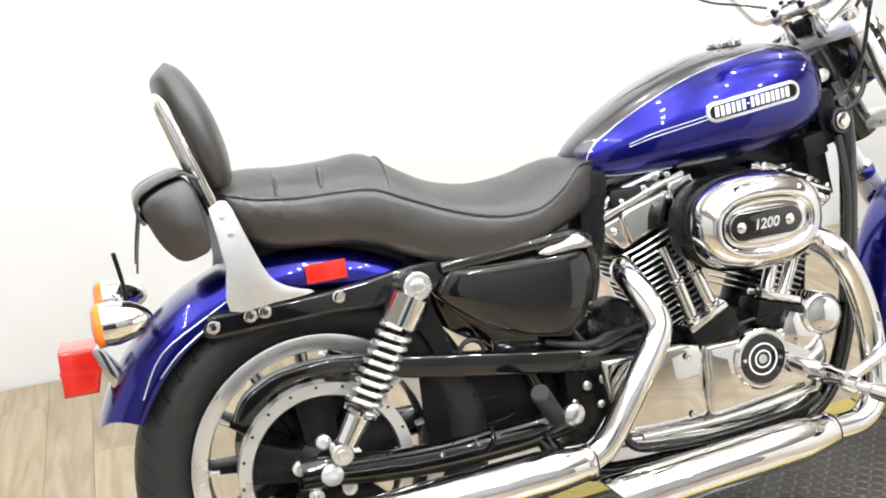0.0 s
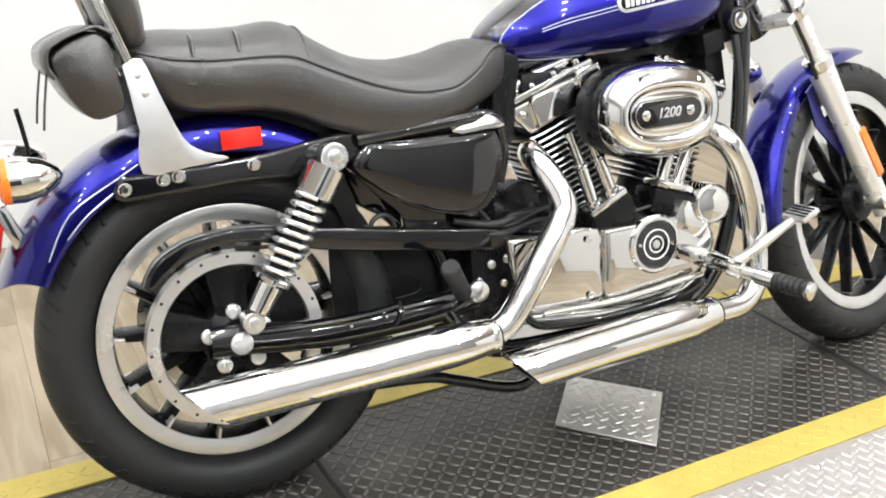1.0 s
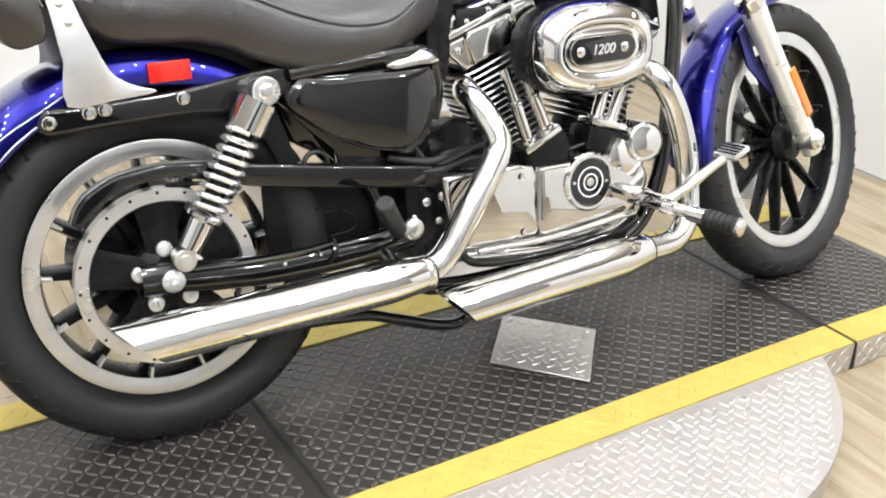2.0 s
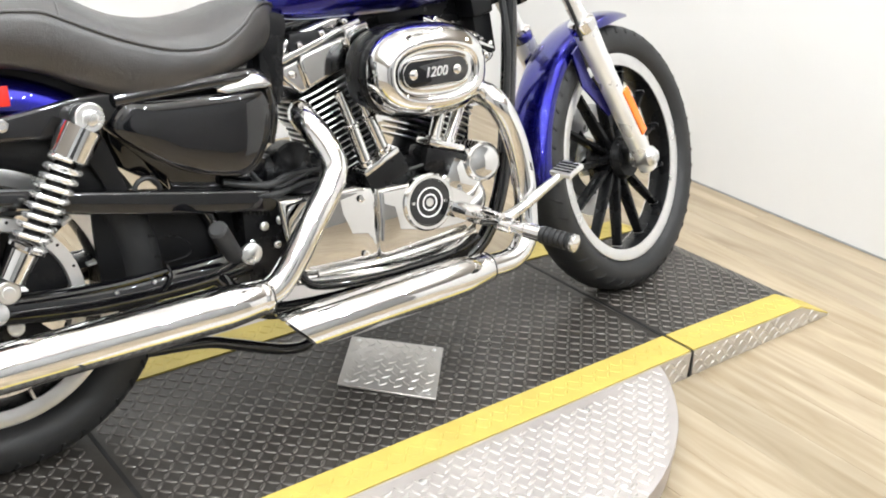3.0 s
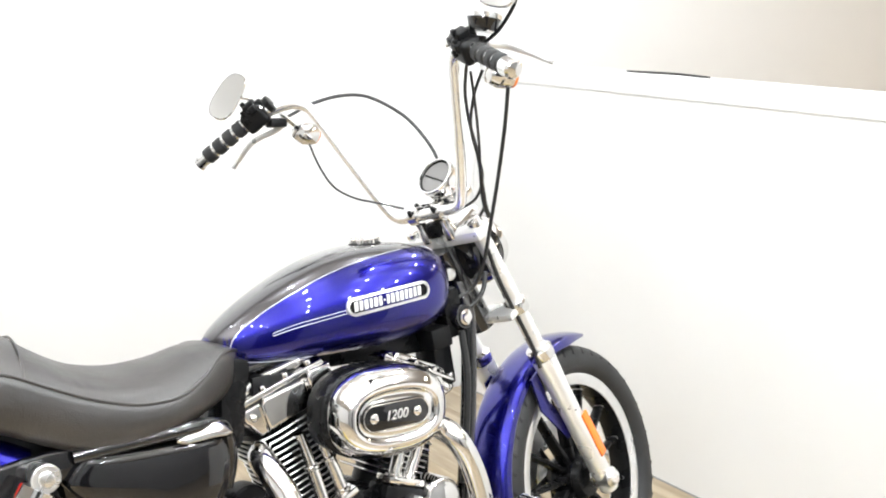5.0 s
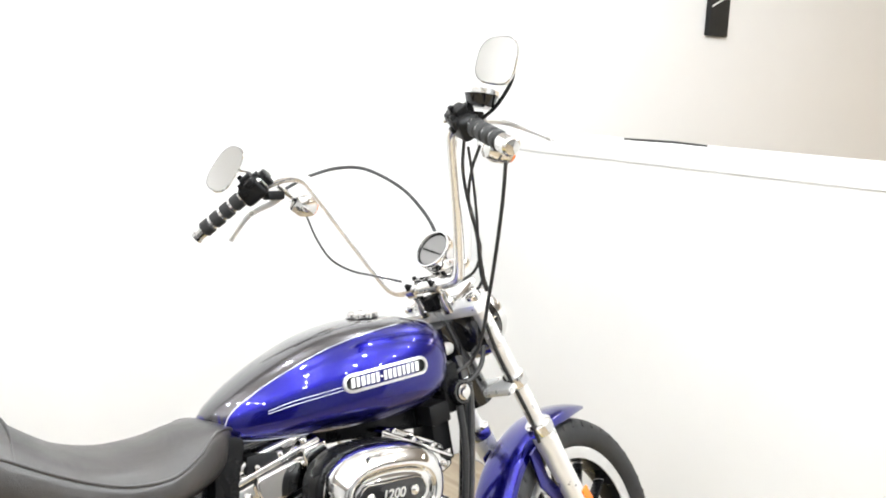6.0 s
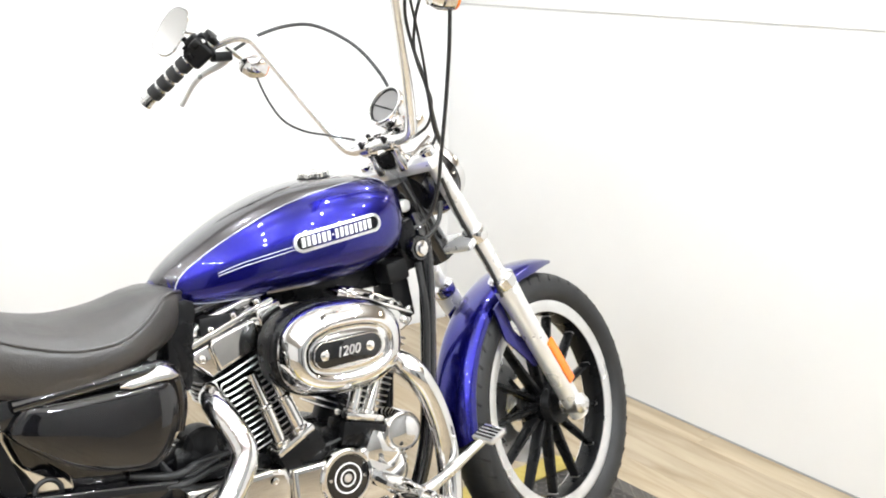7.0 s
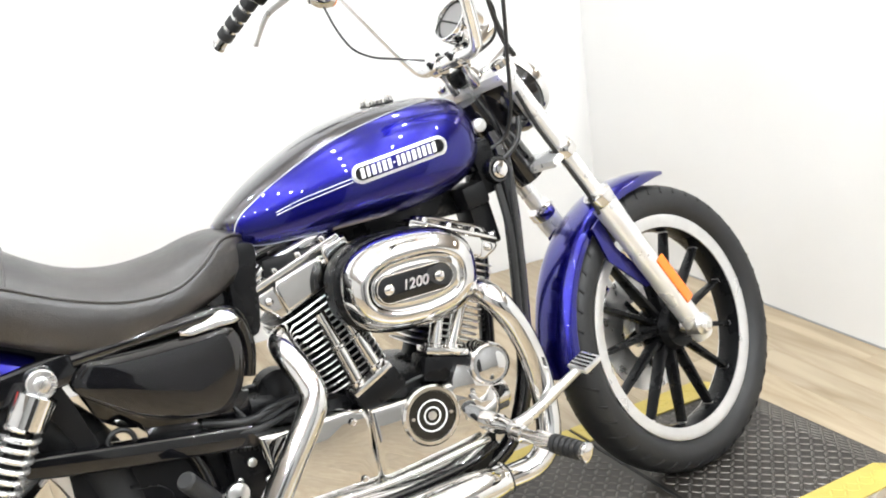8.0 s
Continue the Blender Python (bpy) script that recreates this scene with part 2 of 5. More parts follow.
slab("wall_south", (-4.6, -5.2, FLOOR_Z - 0.006), (6.1, -5.05, CEIL), BACKROOM, "plain grey showroom wall", "wall")
slab("wall_west", (-4.6, -5.05, FLOOR_Z - 0.006), (-4.45, 1.66, CEIL), WALLWHITE, "plain white showroom wall", "wall")
slab("door_1", (-0.9, -5.05, FLOOR_Z - 0.006), (0.6, -5.0, 2.05), DARK, "dark open doorway in the showroom wall", "doorway")
slab("ceiling", (-4.6, -5.2, CEIL), (6.25, 1.8, CEIL + 0.12), CEILPAINT, "plain off-white ceiling with recessed lights", "ceiling")

# ---- the motorcycle lift and turntable ----
PLAT = Matrix.Translation((0.8, -0.1, 0)) @ Matrix.Rotation(radians(2.6), 4, "Z")
OUT_N, IN_N, IN_F, OUT_F = -0.304, -0.221, 0.282, 0.366
SEAM_R, SEAM_F, RAMP_KNEE, RAMP_END, REAR_END = -0.642, 0.617, 1.05, 1.182, -1.45


def deck_z(u):
    """The front section slopes a little, then drops to the floor at its end."""
    return -0.022 * max(0.0, min(u, RAMP_KNEE) - SEAM_F) - 0.42 * max(0.0, u - RAMP_KNEE)


def on_deck(u, v, z):
    return PLAT @ Vector((u, v, deck_z(u) + z))


def slab_strip(name, u0, u1, v0, v1, z_low, z_top, mat, parent, label="", bevel=0.0):
    bm = bmesh.new()
    vs = [(u0, v0), (u1, v0), (u1, v1), (u0, v1)]
    low = [bm.verts.new(PLAT @ Vector((u, v, max(FLOOR_Z, FLOOR_Z if z_low is None else deck_z(u) + z_low)))) for u, v in vs]
    top = [bm.verts.new(on_deck(u, v, z_top)) for u, v in vs]
    bm.faces.new(list(reversed(low)))
    bm.faces.new(top)
    for i in range(4):
        j = (i + 1) % 4
        bm.faces.new((low[i], low[j], top[j], top[i]))
    if bevel:
        bmesh.ops.bevel(bm, geom=list(bm.edges), offset=bevel, segments=2, affect="EDGES")
    return part(name, bm, mat, parent, label)


def lug_shape(l, w, h):
    k = 8
    base = [(math.cos(2 * math.pi * i / k) * l / 2, math.copysign(abs(math.sin(2 * math.pi * i / k)) ** 1.3, math.sin(2 * math.pi * i / k)) * w / 2) for i in range(k)]
    top = [(x * 0.72, y * 0.5) for x, y in base]
    vs = [(x, y, 0) for x, y in base] + [(x, y, h) for x, y in top]
    fs = [tuple(range(k, 2 * k))] + [(i, (i + 1) % k, k + (i + 1) % k, k + i) for i in range(k)]
    return vs, fs


def lugs(name, inside, x0, x1, y0, y1, place, pitch, mat, parent, size=(0.025, 0.0085, 0.0019), tilt=45):
    """Raised lozenges in two alternating directions on a tread plate."""
    lv, lf = lug_shape(*size)
    verts, faces = [], []
    nx, ny = int((x1 - x0) / pitch), int((y1 - y0) / pitch)
    for i in range(nx):
        for j in range(ny):
            u, w = x0 + (i + 0.5) * pitch, y0 + (j + 0.5) * pitch
            if not inside(u, w):
                continue
            a = radians(tilt if (i + j) % 2 else tilt + 90)
            ca, sa = math.cos(a), math.sin(a)
            n = len(verts)
            verts += [place(u + x * ca - y * sa, w + x * sa + y * ca, z) for x, y, z in lv]
            faces += [tuple(n + k for k in f) for f in lf]
    me = bpy.data.meshes.new(name)
    me.from_pydata(verts, [], faces)
    me.materials.append(mat)
    ob = new(name, me)
    ob.parent = parent
    return tagged(ob, kind="stuff")


PITCH = 0.0215
sections = [(REAR_END, SEAM_R - 0.0045, "black tread-plate rear section of a motorcycle lift with yellow edges"),
            (SEAM_R + 0.0045, SEAM_F - 0.005, "black tread-plate centre section of a motorcycle lift with yellow edges"),
            (SEAM_F + 0.005, RAMP_END, "black tread-plate ramp section sloping down to the floor")]
for a, b, label in sections:
    d = tagged(new("ramp_platform"), label, "ramp platform", "platform sections")
    cuts = [a, RAMP_KNEE, b] if a > 0 else [a, b]
    for c0, c1 in zip(cuts, cuts[1:]):
        slab_strip("deck", c0, c1, OUT_N, OUT_F, None, -0.004, DECK, d)
    for v0, v1 in ((OUT_N - 0.001, IN_N), (IN_F, OUT_F + 0.001)):
        for c0, c1 in zip(cuts, cuts[1:]):
            slab_strip("yellow_stripe", c0 + 0.0005, c1 - 0.0005, v0, v1, -0.0038, 0.0, YELLOW, d, "worn yellow painted edge stripe")
        lugs("stripe_relief", lambda u, w: v0 + 0.014 < w < v1 - 0.010, a + 0.01, b - 0.01, v0, v1, on_deck, PITCH, YELLOW, d, size=(0.023, 0.007, 0.0011))
    lugs("tread_relief", lambda u, w: IN_N + 0.008 < w < IN_F - 0.008, a + 0.008, b - 0.008, IN_N, IN_F,
         lambda u, w, z: on_deck(u, w, z - 0.004), PITCH, DECKLUG, d)
    if a > -1:
        bm = bmesh.new()
        pts = [(a + 0.004, OUT_N - 0.0045, FLOOR_Z + 0.001), (b - 0.004, OUT_N - 0.0045, FLOOR_Z + 0.001)] + [(c, OUT_N - 0.0045, max(FLOOR_Z + 0.0015, deck_z(c) - 0.004)) for c in reversed(cuts)]
        front = [bm.verts.new(PLAT @ Vector(p)) for p in pts]
        back = [bm.verts.new(PLAT @ Vector((p[0], p[1] + 0.0035, p[2]))) for p in pts]
        bm.faces.new(front)
        for i in range(len(pts)):
            j = (i + 1) % len(pts)
            bm.faces.new((front[j], front[i], back[i], back[j]))
        part("side_skirt", bm, BAREPLATE, d, "bare tread-plate side skirt")
        lugs("skirt_relief", lambda u, w: FLOOR_Z + 0.010 < w < deck_z(u) - 0.012, a, b, FLOOR_Z, 0,
             lambda u, w, z: PLAT @ Vector((u, OUT_N - 0.0045 - z, w)), 0.021, BAREPLATE, d)

# dark filler strips added so the gaps between the sections read black
for c in (SEAM_R, SEAM_F):
    strip = tagged(new("joint_strip"), "black filler strip added in the gap between two platform sections", "rubber strip", "joint strips")
    slab_strip("rubber", c - 0.0044, c + 0.0044, OUT_N - 0.004, OUT_F, None, -0.003, DARK, strip)

# the turntable disc on which the lift stands
disc = new("turntable_disc")
tagged(disc, "round bright tread-plate turntable disc beside the lift deck", "turntable")
DC, DR, DZ = (0.717, -0.075), 0.678, -0.0047
bm = bmesh.new()
add_lathe(bm, (*DC, FLOOR_Z), (0, 0, 1), [(0, DR - 0.004), (DZ - FLOOR_Z - 0.014, DR - 0.004), (DZ - FLOOR_Z - 0.012, DR), (DZ - FLOOR_Z - 0.001, DR), (DZ - FLOOR_Z, DR - 0.001)], 96)
part("disc", bm, DISCPLATE, disc)
lugs("tread_relief", lambda u, w: (u - DC[0]) ** 2 + (w - DC[1]) ** 2 < (DR - 0.012) ** 2 and (PLAT.inverted() @ Vector((u, w, 0))).y < OUT_N - 0.016, DC[0] - DR, DC[0] + DR, DC[1] - DR, DC[1],
     lambda u, w, z: (u, w, DZ + z), 0.0225, DISCLUG, disc, tilt=20)
for k in range(9):
    a = radians(200 + k * 18)
    if DC[1] + (DR - 0.05) * math.sin(a) < -0.46:
        lathe("screw", (DC[0] + (DR - 0.05) * math.cos(a), DC[1] + (DR - 0.05) * math.sin(a), DZ), (0, 0, 1), [(0, 0.008), (0.002, 0.007), (0.003, 0.003)], BRUSHED, disc, seg=10)
for x in (0.35, 0.62, 0.86, 1.05):
    lathe("screw", (x, -0.40 + 0.047 * (x - 0.9) - 0.04, DZ), (0, 0, 1), [(0, 0.008), (0.002, 0.007), (0.003, 0.003)], BRUSHED, disc, seg=10)

# loose square of bare tread plate on the deck
patch = new("tread_plate_square")
tagged(patch, "bare steel tread-plate square lying on the black deck", "plate")
corners = [(0.783, 0.081), (0.934, -0.074), (0.794, -0.243), (0.649, -0.083)]
bm = bmesh.new()
low = [bm.verts.new((x, y, 0.0)) for x, y in corners]
top = [bm.verts.new((x, y, 0.005)) for x, y in corners]
bm.faces.new(top)
bm.faces.new(list(reversed(low)))
for i in range(4):
    j = (i + 1) % 4
    bm.faces.new((low[i], low[j], top[j], top[i]))
bmesh.ops.bevel(bm, geom=list(bm.edges), offset=0.0012, segments=1, affect="EDGES")
part("sheet", bm, BAREPLATE, patch)


def in_patch(u, w):
    return all((corners[(i + 1) % 4][0] - corners[i][0]) * (w - corners[i][1]) - (corners[(i + 1) % 4][1] - corners[i][1]) * (u - corners[i][0]) < -0.0028 for i in range(4))


lugs("tread_relief", in_patch, 0.63, 0.94, -0.26, 0.09, lambda u, w, z: (u, w, z + 0.005), 0.0225, BAREPLATE, patch, tilt=0)
for x, y in ((0.786, 0.054), (0.909, -0.074), (0.793, -0.218), (0.672, -0.083)):
    lathe("screw", (x, y, 0.005), (0, 0, 1), [(0, 0.006), (0.0018, 0.005), (0.0025, 0.002)], BRUSHED, patch, seg=10)

# ---- the motorcycle ----
bike = new("motorcycle")
bike.matrix_basis = pose(0, 0, 0, -10)
tagged(bike, "blue and black cruiser motorcycle with chrome engine, leaning on its stand", "motorcycle")

RAKE, STEER, X0 = 0.517, 0.277, 1.689
STEERED = Matrix.Translation((X0, 0, 0)) @ Matrix(((math.cos(RAKE), 0, -math.sin(RAKE), 0), (0, 1, 0, 0), (math.sin(RAKE), 0, math.cos(RAKE), 0), (0, 0, 0, 1))) @ Matrix.Rotation(STEER, 4, "Z")
LOCAL = STEERED.to_3x3().inverted()
OFF, HW, LEG = 0.040, 0.347, 0.0925


# wheels: built round the origin with the axle along y
def tyre_profile(rim_r, out_r, half_w):
    mid, hgt = (rim_r + out_r) / 2, (out_r - rim_r) / 2
    pts = []
    n = 22
    for k in range(n):
        a = 2 * math.pi * k / n
        ca, sa = math.cos(a), math.sin(a)
        u = half_w * math.copysign(abs(ca) ** 0.8, ca)
        w = hgt * math.copysign(abs(sa) ** 0.85, sa)
        if sa < 0:
            u *= 1 - 0.28 * (abs(sa) ** 2)
        pts.append((u, mid + w))
    return pts


def spoke_bm(r0, r1, w0, w1, d0, d1, ang, y=0.0, skew=0.0):
    bm = bmesh.new()
    ca, sa = math.cos(ang), math.sin(ang)
    rings = []
    for k in range(5):
        t = k / 4
        r, w, d = r0 + (r1 - r0) * t, w0 + (w1 - w0) * t, d0 + (d1 - d0) * t
        off = skew * (1 - t)
        ring = []
        for sx, sy in ((-1, -0.6), (-0.6, -1), (0.6, -1), (1, -0.6), (1, 0.6), (0.6, 1), (-0.6, 1), (-1, 0.6)):
            tx = sx * w / 2 + off
            ring.append(Vector((ca * r - sa * tx, y + sy * d / 2, sa * r + ca * tx)))
        rings.append(ring)
    add_rings(bm, rings)
    return bm


def make_wheel(name, m, rim_r, out_r, half_w, barrel, label):
    y = (0, 1, 0)
    rw = half_w * 0.68
    bm = bmesh.new()
    add_lathe(bm, (0, 0, 0), y, [(-rw + 0.005, rim_r - 0.010), (rw - 0.005, rim_r - 0.010), (rw - 0.007, rim_r - 0.026), (0.014, rim_r - 0.032), (-0.014, rim_r - 0.032), (-rw + 0.007, rim_r - 0.026)], 72, closed=True)
    wheel = part(name, bm, barrel, bike, label, m)
    for s in (-1, 1):
        bm = bmesh.new()
        add_lathe(bm, (0, 0, 0), y, [(s * (rw - 0.006), rim_r + 0.004), (s * rw, rim_r + 0.004), (s * (rw + 0.001), rim_r), (s * (rw - 0.001), rim_r - 0.012), (s * (rw - 0.004), rim_r - 0.025), (s * (rw - 0.012), rim_r - 0.026), (s * (rw - 0.010), rim_r - 0.010)], 96, closed=True)
        part("rim_lip", bm, ALLOY, wheel, "machined silver rim lip", m)
    bm = bmesh.new()
    add_lathe(bm, (0, 0, 0), y, tyre_profile(rim_r - 0.004, out_r, half_w), 80, closed=True)
    part("tyre", bm, RUBBER, wheel, "black rubber tyre", m, sharp=60)
    # tread sipes near the shoulders: nearly flush tubes, groove shade in their black
    bm = bmesh.new()
    n = 46
    for k in range(n):
        for side in (-1, 1):
            a = 2 * math.pi * (k + (0.5 if side > 0 else 0)) / n
            path = []
            for q in range(7):
                t = q / 6
                yy = side * half_w * (0.16 + 0.77 * t)
                aa = a + 0.075 * t * t
                u = min(abs(yy) / half_w, 0.999)
                rr = (rim_r + out_r) / 2 + (out_r - rim_r) / 2 * (1 - u ** 2.4) ** 0.42 - 0.0043
                path.append(Vector((math.cos(aa) * rr, yy, math.sin(aa) * rr)))
            add_tube(bm, path, 0.0045, 5, 1)
    tagged(part("tread_groove", bm, DARK, wheel, "", m), kind="stuff")
    bm = bmesh.new()
    add_lathe(bm, (0, 0, 0), y, [(-0.052, 0.03), (-0.05, 0.048), (-0.03, 0.055), (-0.022, 0.045), (0.022, 0.045), (0.03, 0.055), (0.05, 0.048), (0.052, 0.03)], 36)
    part("hub", bm, SATINBLACK, wheel, "black cast hub", m)
    return wheel


RW = pose(0, 0, 0.3255)
FW = STEERED @ pose(OFF, 0, HW)
rear = make_wheel("rear_wheel", RW, 0.232, 0.3320, 0.073, SATINBLACK, "cast rear wheel with machined silver rim")
front = make_wheel("front_wheel", FW, 0.2605, 0.3385, 0.055, SATINBLACK, "cast front wheel with machined silver rim")
for k in range(13):
    a = radians(12 + k * 360 / 13)
    part("spoke", spoke_bm(0.04, 0.229, 0.017, 0.011, 0.036, 0.026, a), SATINBLACK, front, "", FW)
    part("spoke_tip", spoke_bm(0.226, 0.232, 0.0115, 0.011, 0.0265, 0.026, a), ALLOY, front, "", FW)
for k in range(13):
    a = radians(8 + k * 360 / 13)
    part("spoke", spoke_bm(0.045, 0.200, 0.034, 0.018, 0.05, 0.06, a), SATINBLACK, rear, "", RW)
    part("spoke_tip", spoke_bm(0.186, 0.206, 0.007, 0.009, 0.090, 0.092, a), ALLOY, rear, "", RW)
lathe("wheel_web", (0, 0, 0), (0, 1, 0), [(-0.016, 0.04), (-0.016, 0.108), (-0.010, 0.114), (0.010, 0.114), (0.016, 0.108), (0.016, 0.04)], SATINBLACK, rear, "black cast wheel centre", 40, RW, closed=True)
# front brake disc, on the far side
bm = bmesh.new()
add_lathe(bm, (0, 0.064, 0), (0, 1, 0), [(-0.0025, 0.075), (-0.0025, 0.146), (0.0025, 0.146), (0.0025, 0.075)], 48, closed=True)
disc_f = part("brake_disc", bm, BRUSHED, front, "steel brake disc", FW)
bm = bmesh.new()
for k in range(5):
    a = k * 2 * math.pi / 5
    add_tube(bm, [(math.cos(a) * 0.03, 0.06, math.sin(a) * 0.03), (math.cos(a + 0.3) * 0.09, 0.063, math.sin(a + 0.3) * 0.09)], 0.007, 8, 1)
part("disc_carrier", bm, SATINBLACK, front, "", FW)
bm = bmesh.new()
add_lathe(bm, (0, 0.085, 0), (0, 1, 0), [(-0.0025, 0.07), (-0.0025, 0.146), (0.0025, 0.146), (0.0025, 0.07)], 48, closed=True)
part("brake_disc", bm, BRUSHED, rear, "steel brake disc", RW)
# rear belt pulley on the near side
bm = bmesh.new()
add_lathe(bm, (0, -0.088, 0), (0, 1, 0), [(-0.010, 0.134), (-0.014, 0.137), (-0.014, 0.159), (0.014, 0.159), (0.012, 0.134)], 72, closed=True)
pulley = part("belt_pulley", bm, ALLOY, rear, "machined silver rear belt pulley", RW)
for k in range(5):
    a = radians(20 + k * 72)
    part("pulley_spoke", spoke_bm(0.03, 0.136, 0.052, 0.074, 0.018, 0.014, a, -0.086), SATINBLACK, rear, "", RW)
    lathe("hub_bolt", (math.cos(a) * 0.052, -0.098, math.sin(a) * 0.052), (0, -1, 0), [(0, 0.014), (0.008, 0.014), (0.010, 0.012), (0.011, 0.009), (0.0112, 0.003)], FORKSILVER, rear, "silver hub bolt cap", 16, RW)
lathe("pulley_hub", (0, -0.07, 0), (0, -1, 0), [(0, 0.06), (0.02, 0.058), (0.03, 0.035), (0.04, 0.03)], SATINBLACK, rear, "", 32, RW)
for k in range(20):
    a = 2 * math.pi * k / 20
    lathe("pulley_rivet", (math.cos(a) * 0.152, -0.102, math.sin(a) * 0.152), (0, -1, 0), [(0, 0.003), (0.0015, 0.0025)], DARK, rear, "", 8, RW)
lathe("axle_nut", (0, -0.105, 0), (0, -1, 0), [(0, 0.027), (0.012, 0.027), (0.014, 0.021), (0.03, 0.020), (0.034, 0.015), (0.035, 0.004)], FORKSILVER, bike, "silver axle nut cover", 24, RW)

# fenders


def fender(name, m, crest, half, a0, a1, tail_in, label, n=40, point=0.0):
    """A curved mudguard round an axle along y, with a rolled edge; angles in degrees."""
    bm = bmesh.new()
    rings = []
    for k in range(n + 1):
        a = radians(a0 + (a1 - a0) * k / n)
        line = curve2(half, 2)
        half_w = line[-1][0]
        tip = 1 - point * (1 - min(1, k / n / 0.2)) ** 1.6
        prof = [(-y * (0.4 + 0.6 * tip), crest - d * tip) for y, d in reversed(line)] + [(y * (0.4 + 0.6 * tip), crest - d * tip) for y, d in line[1:]]
        inner = [(yy * 0.975, rr - 0.003) for yy, rr in reversed(prof)]
        da = radians(tail_in) * (k / n) ** 12
        ring = []
        for yy, rr in prof + inner:
            aa = a - da * (abs(yy) / half_w) ** 2
            ring.append(Vector((math.cos(aa) * rr, yy, math.sin(aa) * rr)))
        rings.append(ring)
    add_rings(bm, rings)
    return part(name, bm, BLUE, bike, label, m, sharp=50)


rear_fender = fender("rear_fender", RW, 0.402, [(0, 0), (0.03, 0.001), (0.058, 0.005), (0.078, 0.011), (0.092, 0.022), (0.099, 0.035), (0.102, 0.050), (0.103, 0.066)], 60, 159, 6, "glossy blue rear fender with silver pinstripe")
front_fender = fender("front_fender", FW, 0.374, [(0, 0), (0.02, 0.001), (0.037, 0.005), (0.049, 0.011), (0.055, 0.019), (0.057, 0.027), (0.058, 0.034)], 45, 152, 3, "glossy blue front fender", point=0.75)


def lerp_table(rows, x):
    for a, b in zip(rows, rows[1:]):
        if x <= b[0]:
            t = (x - a[0]) / (b[0] - a[0])
            return [p + (q - p) * t for p, q in zip(a[1:], b[1:])]
    return list(rows[-1][1:])


def smooth_rows(rows, n=5):
    """Smooth a table of sections: each row starts with x."""
    out = []
    for i in range(len(rows) - 1):
        p0, p1, p2, p3 = (np.array(rows[j], float) for j in (max(i - 1, 0), i, i + 1, min(i + 2, len(rows) - 1)))
        for k in range(n):
            t = k / n
            out.append(0.5 * (2 * p1 + (p2 - p0) * t + (2 * p0 - 5 * p1 + 4 * p2 - p3) * t * t + (3 * p1 - p0 - 3 * p2 + p3) * t ** 3))
    out.append(np.array(rows[-1], float))
    return out


# fuel tank: x, top, bottom, half width, height of the widest line
TANK = [(0.562, 0.808, 0.778, 0.022, 0.79), (0.584, 0.828, 0.756, 0.050, 0.785), (0.640, 0.868, 0.745, 0.076, 0.79), (0.720, 0.912, 0.742, 0.101, 0.80), (0.810, 0.948, 0.742, 0.121, 0.815),
        (0.900, 0.966, 0.744, 0.133, 0.83), (0.990, 0.969, 0.752, 0.136, 0.845), (1.050, 0.961, 0.768, 0.127, 0.855), (1.090, 0.948, 0.788, 0.106, 0.86), (1.115, 0.925, 0.815, 0.074, 0.865), (1.124, 0.898, 0.845, 0.03, 0.87)]


TC, TS = 0.80, 0.76


def tank_point(row, a):
    x, top, bottom, w, mid = row
    ca, sa = math.cos(a), math.sin(a)
    yy = w * math.copysign(abs(ca) ** TC, ca)
    zz = mid + (top - mid) * abs(sa) ** TS if sa > 0 else mid - (mid - bottom) * abs(sa) ** 0.8
    return Vector((x, yy, zz))


TANK_ROWS = smooth_rows(TANK, 5)
bm = bmesh.new()
add_rings(bm, [[tank_point(r, 2 * math.pi * k / 40) for k in range(40)] for r in TANK_ROWS])
tank = part("fuel_tank", bm, BLUE, bike, "glossy blue and black teardrop fuel tank", sharp=70)


def tank_side(x, z, out=0.0):
    """The point of the tank's near side at that length and height."""
    row = lerp_table([tuple(r) for r in TANK_ROWS], x)
    top, bottom, w, mid = row
    if z >= mid:
        s = min(1, ((z - mid) / (top - mid)) ** (1 / TS))
    else:
        s = min(1, ((mid - z) / (mid - bottom)) ** (1 / 0.8))
    c = math.sqrt(max(0, 1 - s * s))
    return Vector((x, -w * c ** TC - out, z))


# badge: an oblong chrome frame with plain raised bars
bm = bmesh.new()
cx, cz, hl_, hh, tilt = 0.917, 0.858, 0.101, 0.0195, radians(7.0)


def badge_ring(grow, out):
    pts = []
    n = 36
    for k in range(n):
        a = 2 * math.pi * k / n
        u = (hl_ - hh) * (1 if math.cos(a) > 0 else -1) + (hh + grow) * math.cos(a)
        w = (hh + grow) * math.sin(a)
        x = cx + u * math.cos(tilt) - w * math.sin(tilt)
        z = cz + u * math.sin(tilt) + w * math.cos(tilt)
        pts.append(tank_side(x, z, out))
    return pts


